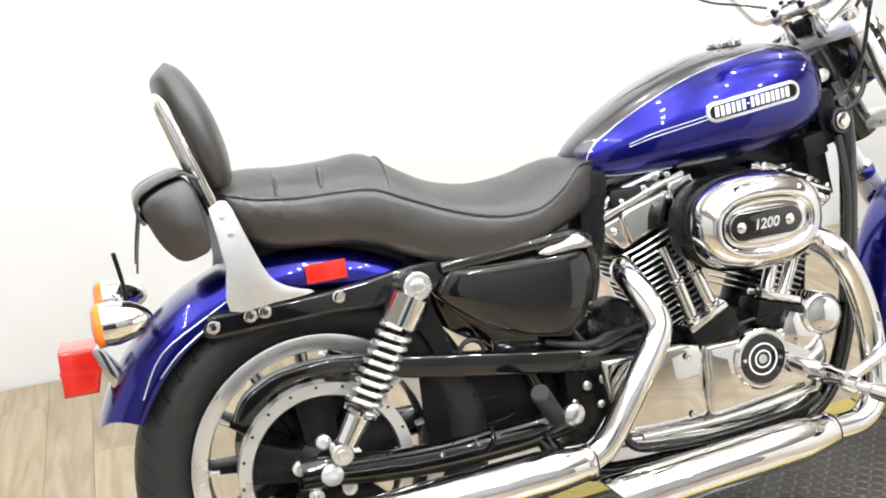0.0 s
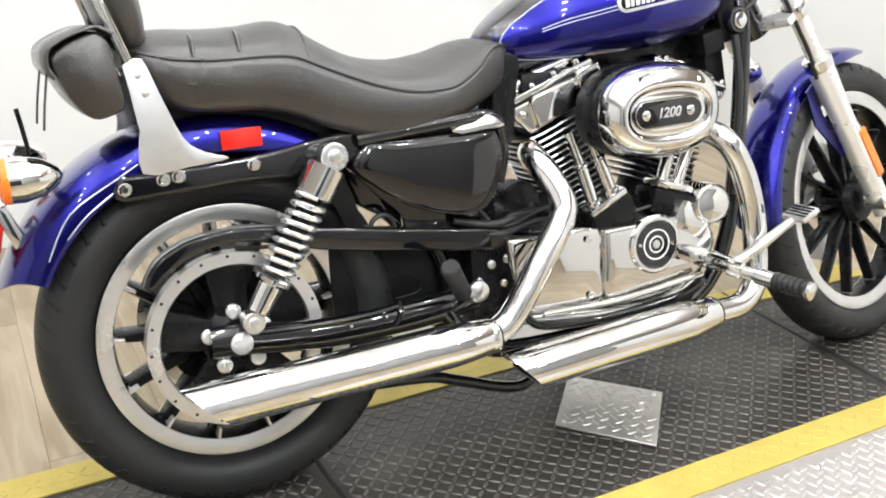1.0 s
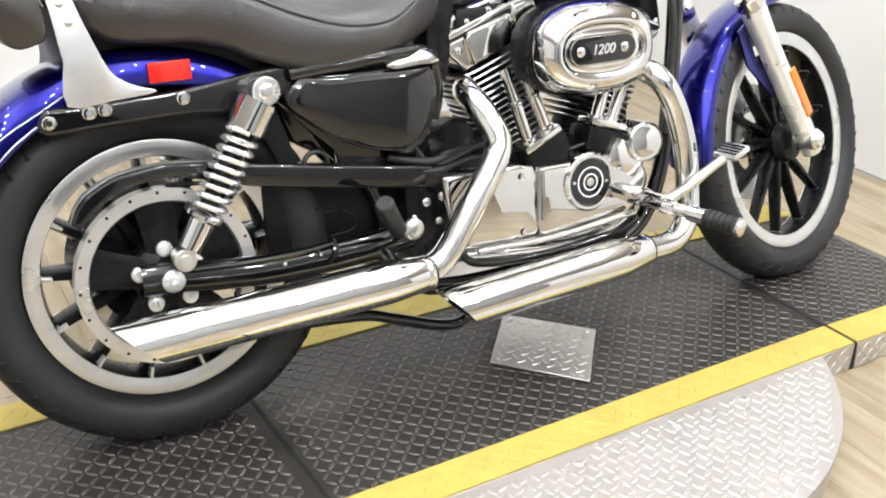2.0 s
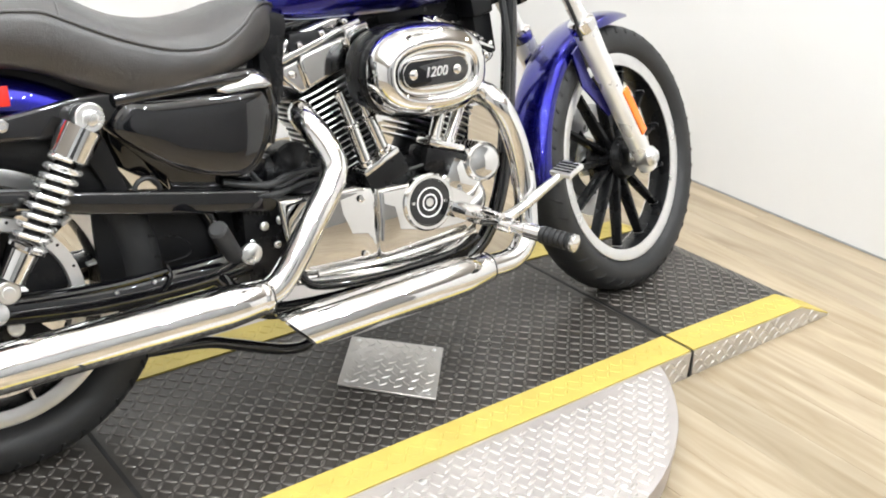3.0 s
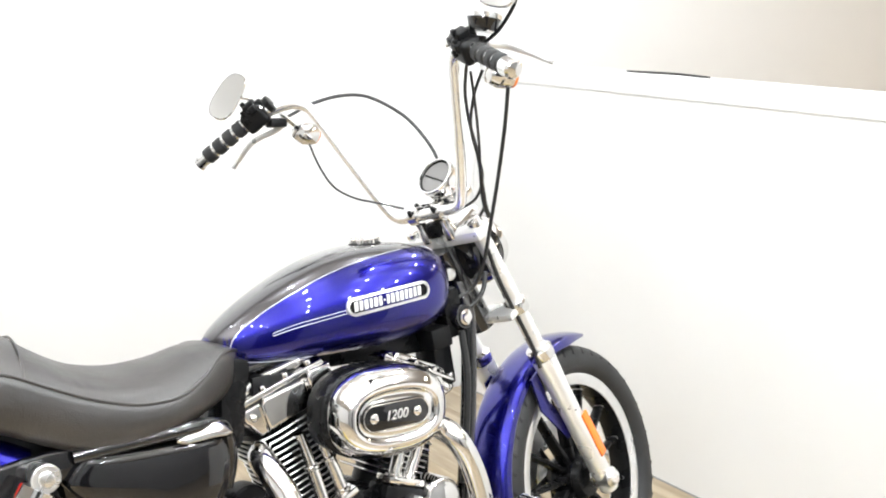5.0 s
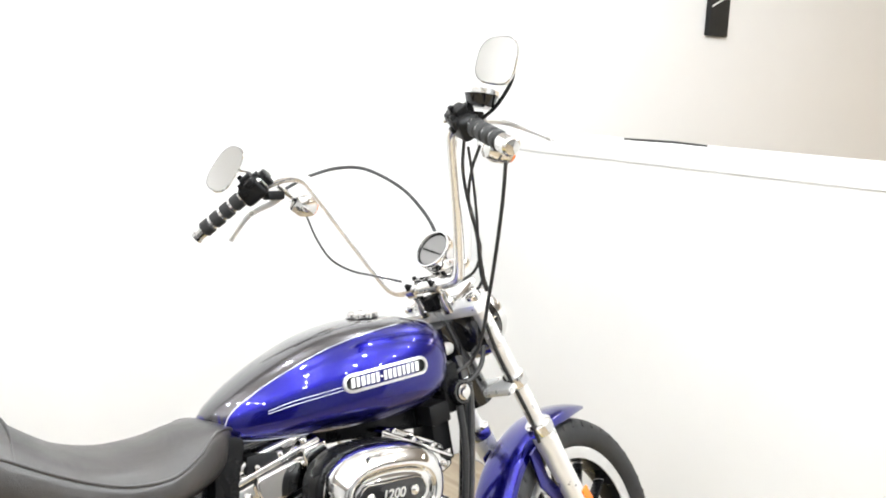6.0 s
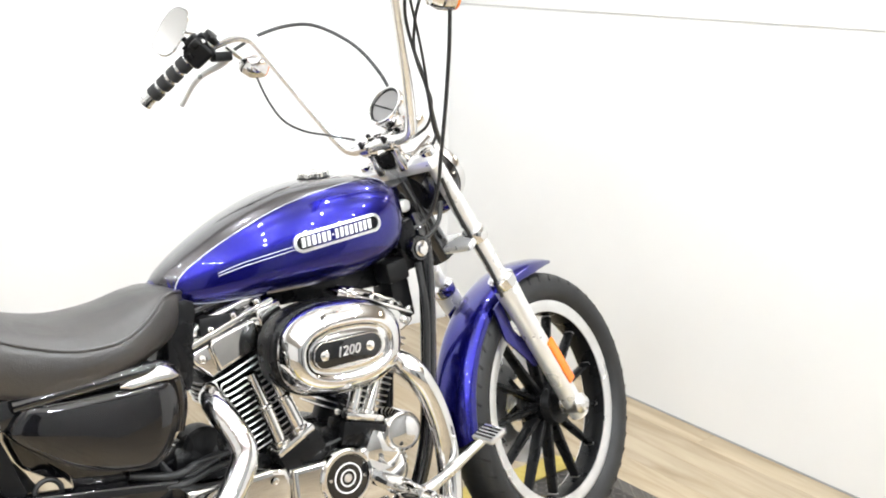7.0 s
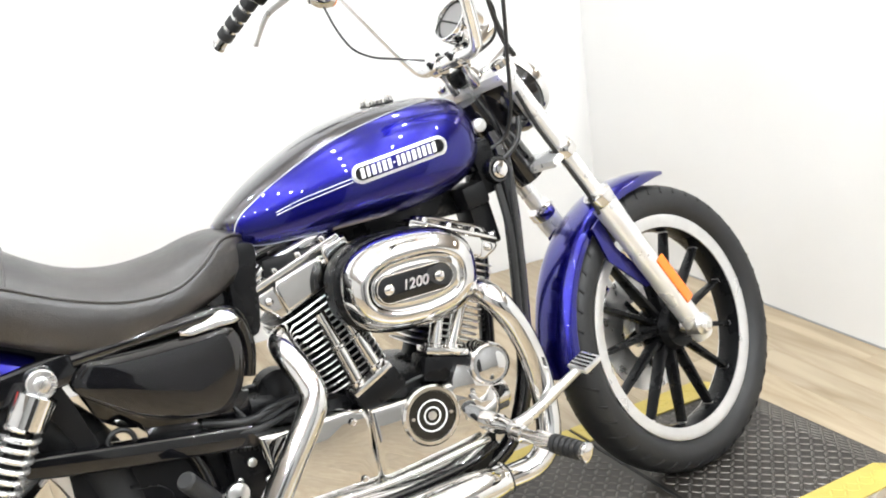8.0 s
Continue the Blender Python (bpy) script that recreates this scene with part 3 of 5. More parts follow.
add_rings(bm, [badge_ring(0, -0.002), badge_ring(0, 0.004), badge_ring(-0.006, 0.0045), badge_ring(-0.007, -0.002)], cap=False)
badge = part("tank_badge", bm, ALLOY, bike, "oblong chrome tank badge")
bm = bmesh.new()
ring = badge_ring(-0.005, 0.002)
bm.faces.new([bm.verts.new(p) for p in ring])
part("badge_field", bm, SATINBLACK, badge, "black badge field")
x = cx - hl_ + 0.018
for k in range(15):
    w = (0.0078, 0.0068, 0.0084, 0.0062)[k % 4] if k != 6 else 0.004
    zz = (-0.0100, 0.0100) if k != 6 else (-0.002, 0.002)
    q = [tank_side(x + dx, cz + dz + (x + dx - cx) * math.tan(tilt), o) for dx, dz, o in
         ((0, zz[0], 0.0015), (w, zz[0], 0.0015), (w, zz[1], 0.0015), (0, zz[1], 0.0015), (0.0007, zz[0] + 0.001, 0.0042), (w - 0.0007, zz[0] + 0.001, 0.0042), (w - 0.0007, zz[1] - 0.001, 0.0042), (0.0007, zz[1] - 0.001, 0.0042))]
    bm = bmesh.new()
    vs = [bm.verts.new(p) for p in q]
    bm.faces.new(vs[4:])
    for i in range(4):
        bm.faces.new((vs[i], vs[(i + 1) % 4], vs[4 + (i + 1) % 4], vs[4 + i]))
    part("badge_bar", bm, WHITEMARK, badge)
    x += w + 0.0038


# the black upper panel of the two-tone tank
STRIPE_LINE = [(0.585, 0.779), (0.592, 0.803), (0.612, 0.823), (0.636, 0.839), (0.663, 0.856), (0.722, 0.886), (0.800, 0.918), (0.885, 0.940), (0.980, 0.954), (1.05, 0.956), (1.09, 0.941), (1.118, 0.910)]
bm = bmesh.new()
rings = []
for row in TANK_ROWS[:-1]:
    x, top, bottom, w, mid = row
    if x < 0.584:
        a0 = -1.2
    else:
        zs = lerp_table(STRIPE_LINE, x)[0] if x < 1.118 else 0.912
        if zs >= mid:
            a0 = math.asin(min(1, ((min(zs, top) - mid) / (top - mid)) ** (1 / TS)))
        else:
            a0 = -math.asin(min(1, ((mid - zs) / (mid - bottom)) ** (1 / 0.8)))
    ring = []
    for k in range(25):
        p = tank_point(row, a0 + (math.pi - 2 * a0) * k / 24)
        c = Vector((x, 0, mid))
        ring.append(p + (p - c).normalized() * 0.0008)
    rings.append(ring)
add_rings(bm, rings, cap=False, wrap=False)
part("tank_top_panel", bm, PEARLBLACK, tank, "black pearl upper panel", sharp=70)


def pinstripe(points, r=0.0013):
    tube("pinstripe", [tank_side(x, z, 0.0002) for x, z in points], r, SILVERLINE, tank, "thin silver pinstripe", 6, 4)


pinstripe(STRIPE_LINE[:1:-1] + [(0.594, 0.803), (0.588, 0.779), (0.594, 0.764), (0.62, 0.757), (0.67, 0.752), (0.76, 0.752)])
for dz in (0.0, 0.007):
    pinstripe([(0.822, 0.837 + dz), (0.77, 0.828 + dz), (0.715, 0.818 + dz), (0.667, 0.806 + dz * 0.7)], 0.001)
# filler cap
CAP_AT, CAP_UP = Vector((0.942, -0.008, 0.960)), (-0.06, -0.06, 1)
cap = lathe("filler_cap", CAP_AT, CAP_UP, [(-0.004, 0.041), (0.003, 0.041), (0.005, 0.036), (0.011, 0.035), (0.013, 0.032), (0.013, 0.012)], SATINBLACK, bike, "black base of the fuel filler cap", 32)
for k in range(7):
    a = 2 * math.pi * k / 7
    cx_, cy_, cz_ = basis(CAP_UP)
    lathe("cap_lobe", CAP_AT + (cx_ * math.cos(a) + cy_ * math.sin(a)) * 0.026, CAP_UP, [(0.008, 0.0085), (0.019, 0.0085), (0.022, 0.006), (0.023, 0.002)], CHROME, cap, "chrome grip lobe", 12)
lathe("cap_top", CAP_AT, CAP_UP, [(0.008, 0.026), (0.018, 0.026), (0.021, 0.020), (0.022, 0.004)], CHROME, cap, "chrome cap top", 24)

# seat: x, top, piping, bottom, half width
SEAT = [(-0.118, 0.852, 0.842, 0.815, 0.070), (-0.100, 0.868, 0.838, 0.792, 0.102), (-0.05, 0.872, 0.824, 0.742, 0.117), (0.02, 0.866, 0.816, 0.730, 0.124), (0.09, 0.866, 0.815, 0.724, 0.128),
        (0.145, 0.870, 0.811, 0.708, 0.132), (0.18, 0.860, 0.797, 0.692, 0.135), (0.22, 0.832, 0.778, 0.674, 0.139), (0.285, 0.797, 0.750, 0.655, 0.144), (0.365, 0.780, 0.727, 0.655, 0.145),
        (0.445, 0.785, 0.726, 0.666, 0.136), (0.505, 0.799, 0.752, 0.684, 0.118), (0.55, 0.803, 0.786, 0.702, 0.098), (0.585, 0.796, 0.788, 0.725, 0.078), (0.60, 0.782, 0.776, 0.745, 0.055)]
SEAT_ROWS = smooth_rows(SEAT, 4)


def seat_ring(row):
    x, top, pipe, bottom, w = row
    pts = []
    for k in range(9):
        u = -1 + k / 4
        pts.append(Vector((x, w * u, pipe + (top - pipe) * (1 - abs(u) ** 2.3))))
    side = [(1.03, 0.16), (1.035, 0.5), (1.0, 0.85), (0.92, 1.0)]
    right = [Vector((x, w * f, pipe + (bottom - pipe) * t)) for f, t in side]
    left = [Vector((x, -w * f, pipe + (bottom - pipe) * t)) for f, t in reversed(side)]
    return pts + right + [Vector((x, 0, bottom))] + left


bm = bmesh.new()
add_rings(bm, [seat_ring(r) for r in SEAT_ROWS])
seat = part("seat", bm, LEATHER, bike, "black leather two-up seat with piping", sharp=75)
for s in (-1, 1):
    tube("piping", [(r[0], s * r[4] * 1.006, r[2] + 0.001) for r in SEAT_ROWS[2:-2]], 0.0032, LEATHER, seat, "leather piping", 8, 2)
tube("cross_seam", [(0.178 + 0.012 * (1 - (abs(u) ** 2)), 0.135 * u, 0.795 + 0.0625 * (1 - abs(u) ** 2.3)) for u in (-1, -0.8, -0.5, 0, 0.5, 0.8, 1)], 0.0022, LEATHER, seat, "", 8, 3)
for x, zt in ((-0.01, 0.861), (0.068, 0.861)):
    tube("pleat", [(x - 0.006, -0.115, 0.826), (x, -0.09, 0.848), (x + 0.002, -0.05, zt)], [0.002, 0.005, 0.001], LEATHER, seat, "", 8, 4)

bm = bmesh.new()
add_rings(bm, [[Vector((r[0], y * max(0.02, r[4] - 0.065), z)) for y, z in ((-1, r[3] + 0.01), (1, r[3] + 0.01), (1, r[3] - 0.045), (-1, r[3] - 0.045))] for r in SEAT_ROWS[6:-12]])
part("seat_pan", bm, PLASTIC, seat, "black plastic seat pan")

# engine
engine = lathe("crankcase", (0.865, 0.10, 0.30), (0, -1, 0), [(0, 0.15), (0.05, 0.155), (0.2, 0.155), (0.23, 0.14)], SATINBLACK, bike, "black engine crankcase", 40)
box("gearbox", (0.62, 0, 0.34), (0.30, 0.20, 0.20), SATINBLACK, engine, "", 0.02)
for x, rot in ((0.774, -25), (0.915, 16)):
    box("tappet_block", (x, -0.118, 0.438), (0.100, 0.072, 0.052), SATINBLACK, engine, "black tappet block", 0.010, (0, rot, 0))
box("case_top", (0.865, -0.05, 0.40), (0.24, 0.12, 0.10), SATINBLACK, engine, "", 0.02)
lathe("starter_motor", (0.53, -0.055, 0.462), (1, 0, -0.05), [(0, 0.03), (0.005, 0.04), (0.09, 0.041), (0.095, 0.034), (0.14, 0.03)], SATINBLACK, engine, "black starter motor", 24)
tube("oil_hose", [(0.44, -0.10, 0.47), (0.52, -0.115, 0.452), (0.60, -0.10, 0.462), (0.66, -0.06, 0.45)], 0.008, RUBBER, engine, "black oil hose", 10, 5)
tube("oil_hose", [(0.45, -0.11, 0.445), (0.53, -0.12, 0.433), (0.61, -0.10, 0.44), (0.68, -0.07, 0.43)], 0.007, RUBBER, engine, "black oil hose", 10, 5)
tube("breather_wire", [(0.80, -0.13, 0.425), (0.87, -0.145, 0.44), (0.95, -0.14, 0.442), (1.0, -0.12, 0.46)], 0.003, CABLE, engine, "", 6, 5)
CRANK = Vector((0.865, 0, 0.262))


def cylinder(sign):
    lean = radians(24.5 if sign > 0 else 20.5)
    foot = CRANK if sign > 0 else Vector((0.836, 0, 0.250))
    ax = Vector((sign * math.sin(lean), 0, math.cos(lean)))
    px = Vector((math.cos(lean), 0, -sign * math.sin(lean)))
    f = Matrix(((px.x, 0, ax.x, foot.x), (0, 1, 0, 0), (px.z, 0, ax.z, foot.z), (0, 0, 0, 1)))
    cyl = lathe("cylinder", (0, 0, 0.15), (0, 0, 1), [(0, 0.058), (0.30, 0.058)], SATINBLACK, bike, "black finned engine cylinder", 24, f)
    for k in range(15):
        h = 0.215 + k * 0.0132
        wide = 0.077 if k < 10 else 0.084
        bm = bmesh.new()
        add_plate(bm, oval(0, 0, wide, 0.082, 3.6, 32), 0, 0.0042, 0.0012, 1)
        part("fin", bm, SATINBLACK, cyl, "", f @ Matrix.Translation((0, 0, h)) @ Matrix.Rotation(radians(-90), 4, "X") @ Matrix.Rotation(0, 4, "Z"))
        bm = bmesh.new()
        edge = oval(0, 0, wide + 0.0006, 0.0826, 3.6, 32)
        add_tube(bm, [(x, 0.0021, z) for x, z in edge + edge[:1]], 0.0024 if k > 8 else 0.0017, 6, 1, cap=False)
        part("fin_edge", bm, BRUSHED, cyl, "bright machined fin edge", f @ Matrix.Translation((0, 0, h)) @ Matrix.Rotation(radians(-90), 4, "X"))
    # head and rocker box; the front one sits lower under the tank
    k, du = (1.0, 0.0) if sign < 0 else (0.64, 0.018)

    def block(name, pts, y0, y1, mat, bevel, label="", parent=None, seg=3):
        out = [(-sign * (u + du), 0.406 + (h - 0.406) * k) for u, h in pts]
        return plate(name, out, y0, y1, mat, parent or bike, label, bevel * (0.75 if sign > 0 else 1.0), f, seg)

    head = block("cylinder_head", [(-0.064, 0.408), (0.106, 0.408), (0.118, 0.418), (0.119, 0.468), (-0.084, 0.474), (-0.088, 0.462), (-0.084, 0.446)], -0.082, 0.082, CHROME, 0.008, "chrome rocker box")
    block("rocker_face", [(-0.050, 0.415), (0.052, 0.413), (0.060, 0.462), (0.052, 0.472), (-0.036, 0.478), (-0.046, 0.468)], -0.095, -0.075, CHROME, 0.007, "", head, 4)
    block("rocker_end", [(0.066, 0.424), (0.112, 0.420), (0.122, 0.430), (0.124, 0.476), (0.074, 0.482), (0.066, 0.47)], -0.097, -0.070, CHROME, 0.008, "", head, 4)
    block("gasket", [(-0.083, 0.474), (0.118, 0.470), (0.118, 0.475), (-0.083, 0.479)], -0.081, 0.081, DARK, 0.0008, "dark gasket line", head, 1)
    block("rocker_base", [(-0.085, 0.479), (0.119, 0.475), (0.116, 0.487), (-0.080, 0.492)], -0.084, 0.084, CHROME, 0.004, "", head)
    block("rocker_cover", [(-0.072, 0.491), (0.108, 0.486), (0.100, 0.502), (0.066, 0.512), (-0.030, 0.518), (-0.058, 0.511)], -0.068, 0.068, CHROME, 0.011, "", head, 4)
    for u0, u1 in ((-0.050, -0.012), (0.004, 0.046)):
        block("rocker_slot", [(u0, 0.495), (u1, 0.494), (u1 - 0.004, 0.503), (u0 + 0.006, 0.505)], -0.0705, -0.064, SATINBLACK, 0.0015, "dark slot", head, 1)
    for u in (-0.072, -0.024, 0.030, 0.086):
        for yy in (-0.076, 0.076):
            bm = bmesh.new()
            add_lathe(bm, (-sign * (u + du), yy, 0.406 + (0.489 - 0.406) * k), (0, 0, 1), [(0, 0.0075), (0.007, 0.0075), (0.010, 0.006), (0.012, 0.003)], 12)
            part("rocker_bolt", bm, CHROME, head, "", f)
    for u in (-0.066, 0.060):
        bm = bmesh.new()
        add_lathe(bm, (-sign * (u + du), -0.080, 0.406 + (0.452 - 0.406) * k), (0, -1, 0), [(0, 0.0085), (0.006, 0.0085), (0.009, 0.006), (0.010, 0.002)], 12)
        part("rocker_plug", bm, CHROME, head, "", f)
    return cyl


rear_cyl = cylinder(-1)
front_cyl = cylinder(1)
for a, b in (((0.739, -0.128, 0.458), (0.697, -0.115, 0.610)), ((0.782, -0.128, 0.478), (0.735, -0.115, 0.615)), ((0.906, -0.128, 0.480), (0.965, -0.115, 0.62)), ((0.942, -0.128, 0.470), (1.018, -0.115, 0.615))):
    a, b = Vector(a), Vector(b)
    d = (b - a).normalized()
    ln = (b - a).length
    lathe("pushrod_tube", a, d, [(-0.012, 0.019), (0.008, 0.019), (0.010, 0.0135), (ln * 0.5, 0.0135), (ln * 0.5 + 0.003, 0.016), (ln * 0.55, 0.016), (ln * 0.55 + 0.003, 0.0115), (ln, 0.0115)], CHROME, bike, "chrome pushrod tube", 16)
for x, z, rot in ((0.761, 0.464, -25), (0.924, 0.472, 18)):
    box("lifter_block", (x, -0.128, z), (0.092, 0.052, 0.014), CHROME, bike, "chrome lifter block cover", 0.004, (0, rot, 0))

# cam cover and sprocket cover
cam_out = curve2([(0.735, 0.414), (0.80, 0.413), (0.865, 0.414), (0.93, 0.413), (0.978, 0.403), (1.006, 0.37), (1.010, 0.335), (0.985, 0.295), (0.92, 0.262), (0.85, 0.245), (0.74, 0.255), (0.735, 0.34)], 3)
camc = plate("cam_cover", cam_out, -0.168, -0.10, CHROME, bike, "polished chrome cam cover", 0.014, seg=4)
plate("sprocket_cover", curve2([(0.52, 0.430), (0.60, 0.424), (0.728, 0.418), (0.732, 0.34), (0.73, 0.262), (0.64, 0.268), (0.56, 0.272), (0.535, 0.32)], 3), -0.162, -0.10, CHROME, bike, "polished chrome sprocket cover", 0.012, seg=4)
bm = bmesh.new()
add_tube(bm, [(0.545, -0.15, 0.262), (0.64, -0.155, 0.25), (0.76, -0.155, 0.238), (0.88, -0.155, 0.238), (0.96, -0.15, 0.268)], 0.011, 12, 5)
part("cover_foot", bm, CHROME, camc)
timer = lathe("timer_cover", (0.856, -0.166, 0.365), (0, -1, 0), [(-0.05, 0.061), (0.006, 0.061), (0.010, 0.057), (0.010, 0.051), (0.006, 0.049)], CHROME, bike, "chrome ring of the timer cover", 40)
lathe("timer_face", (0.856, -0.171, 0.365), (0, -1, 0), [(0, 0.049), (0.003, 0.048)], GLOSSBLACK, timer, "black timer cover face", 40)
for r0, r1 in ((0.032, 0.029), (0.018, 0.015)):
    lathe("timer_ring", (0.856, -0.174, 0.365), (0, -1, 0), [(0, r0), (0.0012, r0), (0.0012, r1), (0, r1)], WHITEMARK, timer, "silver ring", 40, closed=True)
lathe("timer_boss", (0.856, -0.174, 0.365), (0, -1, 0), [(0, 0.009), (0.002, 0.008)], BRUSHED, timer, "", 16)
for s in (-1, 1):
    lathe("timer_screw", (0.856 + s * 0.040, -0.174, 0.365 - s * 0.004), (0, -1, 0), [(0, 0.0045), (0.002, 0.0035)], CHROME, timer, "", 10)
for x, z in ((0.768, 0.384), (0.90, 0.275), (0.775, 0.285), (0.965, 0.335), (0.70, 0.40), (0.70, 0.285), (0.93, 0.405)):
    lathe("cover_screw", (x, -0.166, z), (0, -1, 0), [(0, 0.0075), (0.0012, 0.0072), (0.0018, 0.005), (0.001, 0.004)], CHROME, camc, "", 12)
# oil filter and round cover at the front of the engine
lathe("oil_pump_cover", (1.004, -0.105, 0.424), (-0.10, -1, 0.06), [(0, 0.042), (0.068, 0.043), (0.074, 0.0415), (0.077, 0.037), (0.0765, 0.033), (0.078, 0.028), (0.080, 0.004)], CHROME, bike, "round chrome cover on the engine", 32)
lathe("oil_filter", (1.10, 0.02, 0.30), (1, 0, 0.1), [(-0.06, 0.038), (0.0, 0.038), (0.01, 0.03)], CHROME, bike, "chrome oil filter", 24)

# air cleaner
AIR, AIRZ = 0.867, 0.636
aircl = plate("air_cleaner_backplate", oval(AIR - 0.006, AIRZ, 0.143, 0.095, 2.5, 64, radians(-2)), -0.168, -0.105, SATINBLACK, bike, "black air cleaner back plate", 0.008, seg=3)
bm = bmesh.new()
rings = []
for rx, rz, y in ((0.138, 0.0925, -0.158), (0.1395, 0.094, -0.168), (0.1395, 0.094, -0.178), (0.1365, 0.091, -0.190), (0.130, 0.0845, -0.203), (0.120, 0.0745, -0.2155), (0.1105, 0.065, -0.2225), (0.1035, 0.0575, -0.2245),
                  (0.0985, 0.0525, -0.2235), (0.0955, 0.0485, -0.2195), (0.0935, 0.0455, -0.2165), (0.088, 0.038, -0.2175), (0.084, 0.033, -0.2195)):
    rings.append([Vector((x, y, z)) for x, z in oval(AIR - 0.004 * max(0.0, -y - 0.2) / 0.02, AIRZ, rx, rz, 2.45, 72, radians(-1))])
add_rings(bm, rings, cap=False)
bm.faces.new([bm.verts.new(v) for v in rings[-1]])
part("air_cleaner_cover", bm, CHROME, aircl, "domed oval chrome air cleaner cover", sharp=60)


def stadium(cx_, cz_, half, r, n=40):
    out = []
    for k in range(n):
        t = 2 * math.pi * k / n
        out.append((cx_ + (half - r) * (1 if math.cos(t) > 0 else -1) + r * math.cos(t), cz_ + r * math.sin(t)))
    return out


inset = plate("air_cleaner_inset", stadium(0.857, 0.637, 0.080, 0.0285), -0.2255, -0.216, GLOSSBLACK, bike, "black oblong inset with two screws", 0.002)
bm = bmesh.new()
edge = stadium(0.857, 0.637, 0.0775, 0.026)
add_tube(bm, [(x, -0.2258, z) for x, z in edge + edge[:1]], 0.0011, 8, 1, cap=False)
part("inset_line", bm, CHROME, inset, "thin chrome line round the inset")
for x in (0.803, 0.907):
    lathe("inset_screw", (x, -0.225, 0.637), (0, -1, 0), [(0, 0.0105), (0.003, 0.010), (0.006, 0.0065), (0.007, 0.002)], CHROME, inset, "chrome screw", 16)
txt = bpy.data.curves.new("numerals", "FONT")
txt.body, txt.size, txt.extrude, txt.bevel_depth, txt.align_x, txt.align_y, txt.shear = "1200", 0.027, 0.0012, 0.0003, "CENTER", "CENTER", 0.25
numerals = new("numerals", txt)
numerals.parent = inset
numerals.matrix_basis = pose(0.856, -0.2262, 0.637, 90, 0, 0)
txt.materials.append(ALLOY)
tagged(numerals, "raised silver numerals 1200")

# exhaust
tube("rear_exhaust_pipe", [(0.66, -0.035, 0.566), (0.628, -0.08, 0.575), (0.612, -0.12, 0.571), (0.614, -0.158, 0.549), (0.626, -0.184, 0.511), (0.628, -0.197, 0.478), (0.606, -0.206, 0.442), (0.562, -0.216, 0.390), (0.520, -0.221, 0.336), (0.497, -0.222, 0.307), (0.475, -0.222, 0.286), (0.444, -0.222, 0.274), (0.395, -0.221, 0.270)], 0.0265, CHROME, bike, "chrome rear exhaust header", 20, 6)
tube("front_exhaust_pipe", [(1.02, -0.08, 0.575), (1.012, -0.15, 0.575), (1.030, -0.19, 0.55), (1.064, -0.195, 0.485), (1.086, -0.197, 0.40), (1.088, -0.202, 0.315), (1.072, -0.214, 0.250), (1.028, -0.223, 0.216), (0.955, -0.225, 0.211), (0.905, -0.225, 0.208)], 0.0255, CHROME, bike, "chrome front exhaust header", 20, 6)


def muffler(name, x_front, z_front, x_top, x_bot, z_tip, r0, r1, y, label):
    bm = bmesh.new()
    rings = []
    seg = 32
    for t, r in ((0, r0), (0.02, r0 + 0.004), (0.10, r0 + 0.008), (0.16, r1), (0.3, r1), (0.6, r1), (1.0, r1)):
        ring = []
        for k in range(seg):
            a = 2 * math.pi * k / seg
            xe = (x_top + x_bot) / 2 + (x_top - x_bot) / 2 * math.sin(a)
            ring.append(Vector((x_front + (xe - x_front) * t, y + math.cos(a) * r, z_front + (z_tip - z_front) * t + math.sin(a) * r)))
        rings.append(ring)
    for t, r in ((0.999, r1 - 0.004), (0.7, r1 - 0.004)):
        ring = []
        for k in range(seg):
            a = 2 * math.pi * k / seg
            xe = (x_top + x_bot) / 2 + (x_top - x_bot) / 2 * math.sin(a)
            ring.append(Vector((x_front + (xe - x_front) * t, y + math.cos(a) * r, z_front + (z_tip - z_front) * t + math.sin(a) * r)))
        rings.append(ring)
    add_rings(bm, rings)
    return part(name, bm, CHROME, bike, label, sharp=45)


muf1 = muffler("rear_muffler", 0.445, 0.270, -0.133, -0.051, 0.260, 0.030, 0.0405, -0.222, "long chrome slash-cut muffler")
muf2 = muffler("front_muffler", 0.955, 0.211, 0.464, 0.542, 0.188, 0.030, 0.042, -0.225, "short chrome slash-cut muffler")
for x, z, rise, owner in ((0.950, 0.211, 0.05, muf2), (0.440, 0.270, 0.05, muf1)):
    lathe("muffler_clamp", (x, -0.2225, z), (1, 0, rise), [(-0.010, 0.032), (-0.008, 0.0335), (0.008, 0.0335), (0.010, 0.032)], CHROME, owner, "chrome clamp", 24)
    lathe("clamp_gap", (x + 0.012, -0.2225, z), (1, 0, rise), [(-0.002, 0.0312), (0.002, 0.0312)], DARK, owner, "dark joint behind the clamp", 24)
for x, z, owner in ((0.585, 0.194, muf2), (0.0, 0.263, muf1)):
    lathe("muffler_core", (x, -0.224, z), (-1, 0, -0.05), [(0, 0.037), (0.01, 0.037)], DARK, owner, "dark muffler opening", 24)

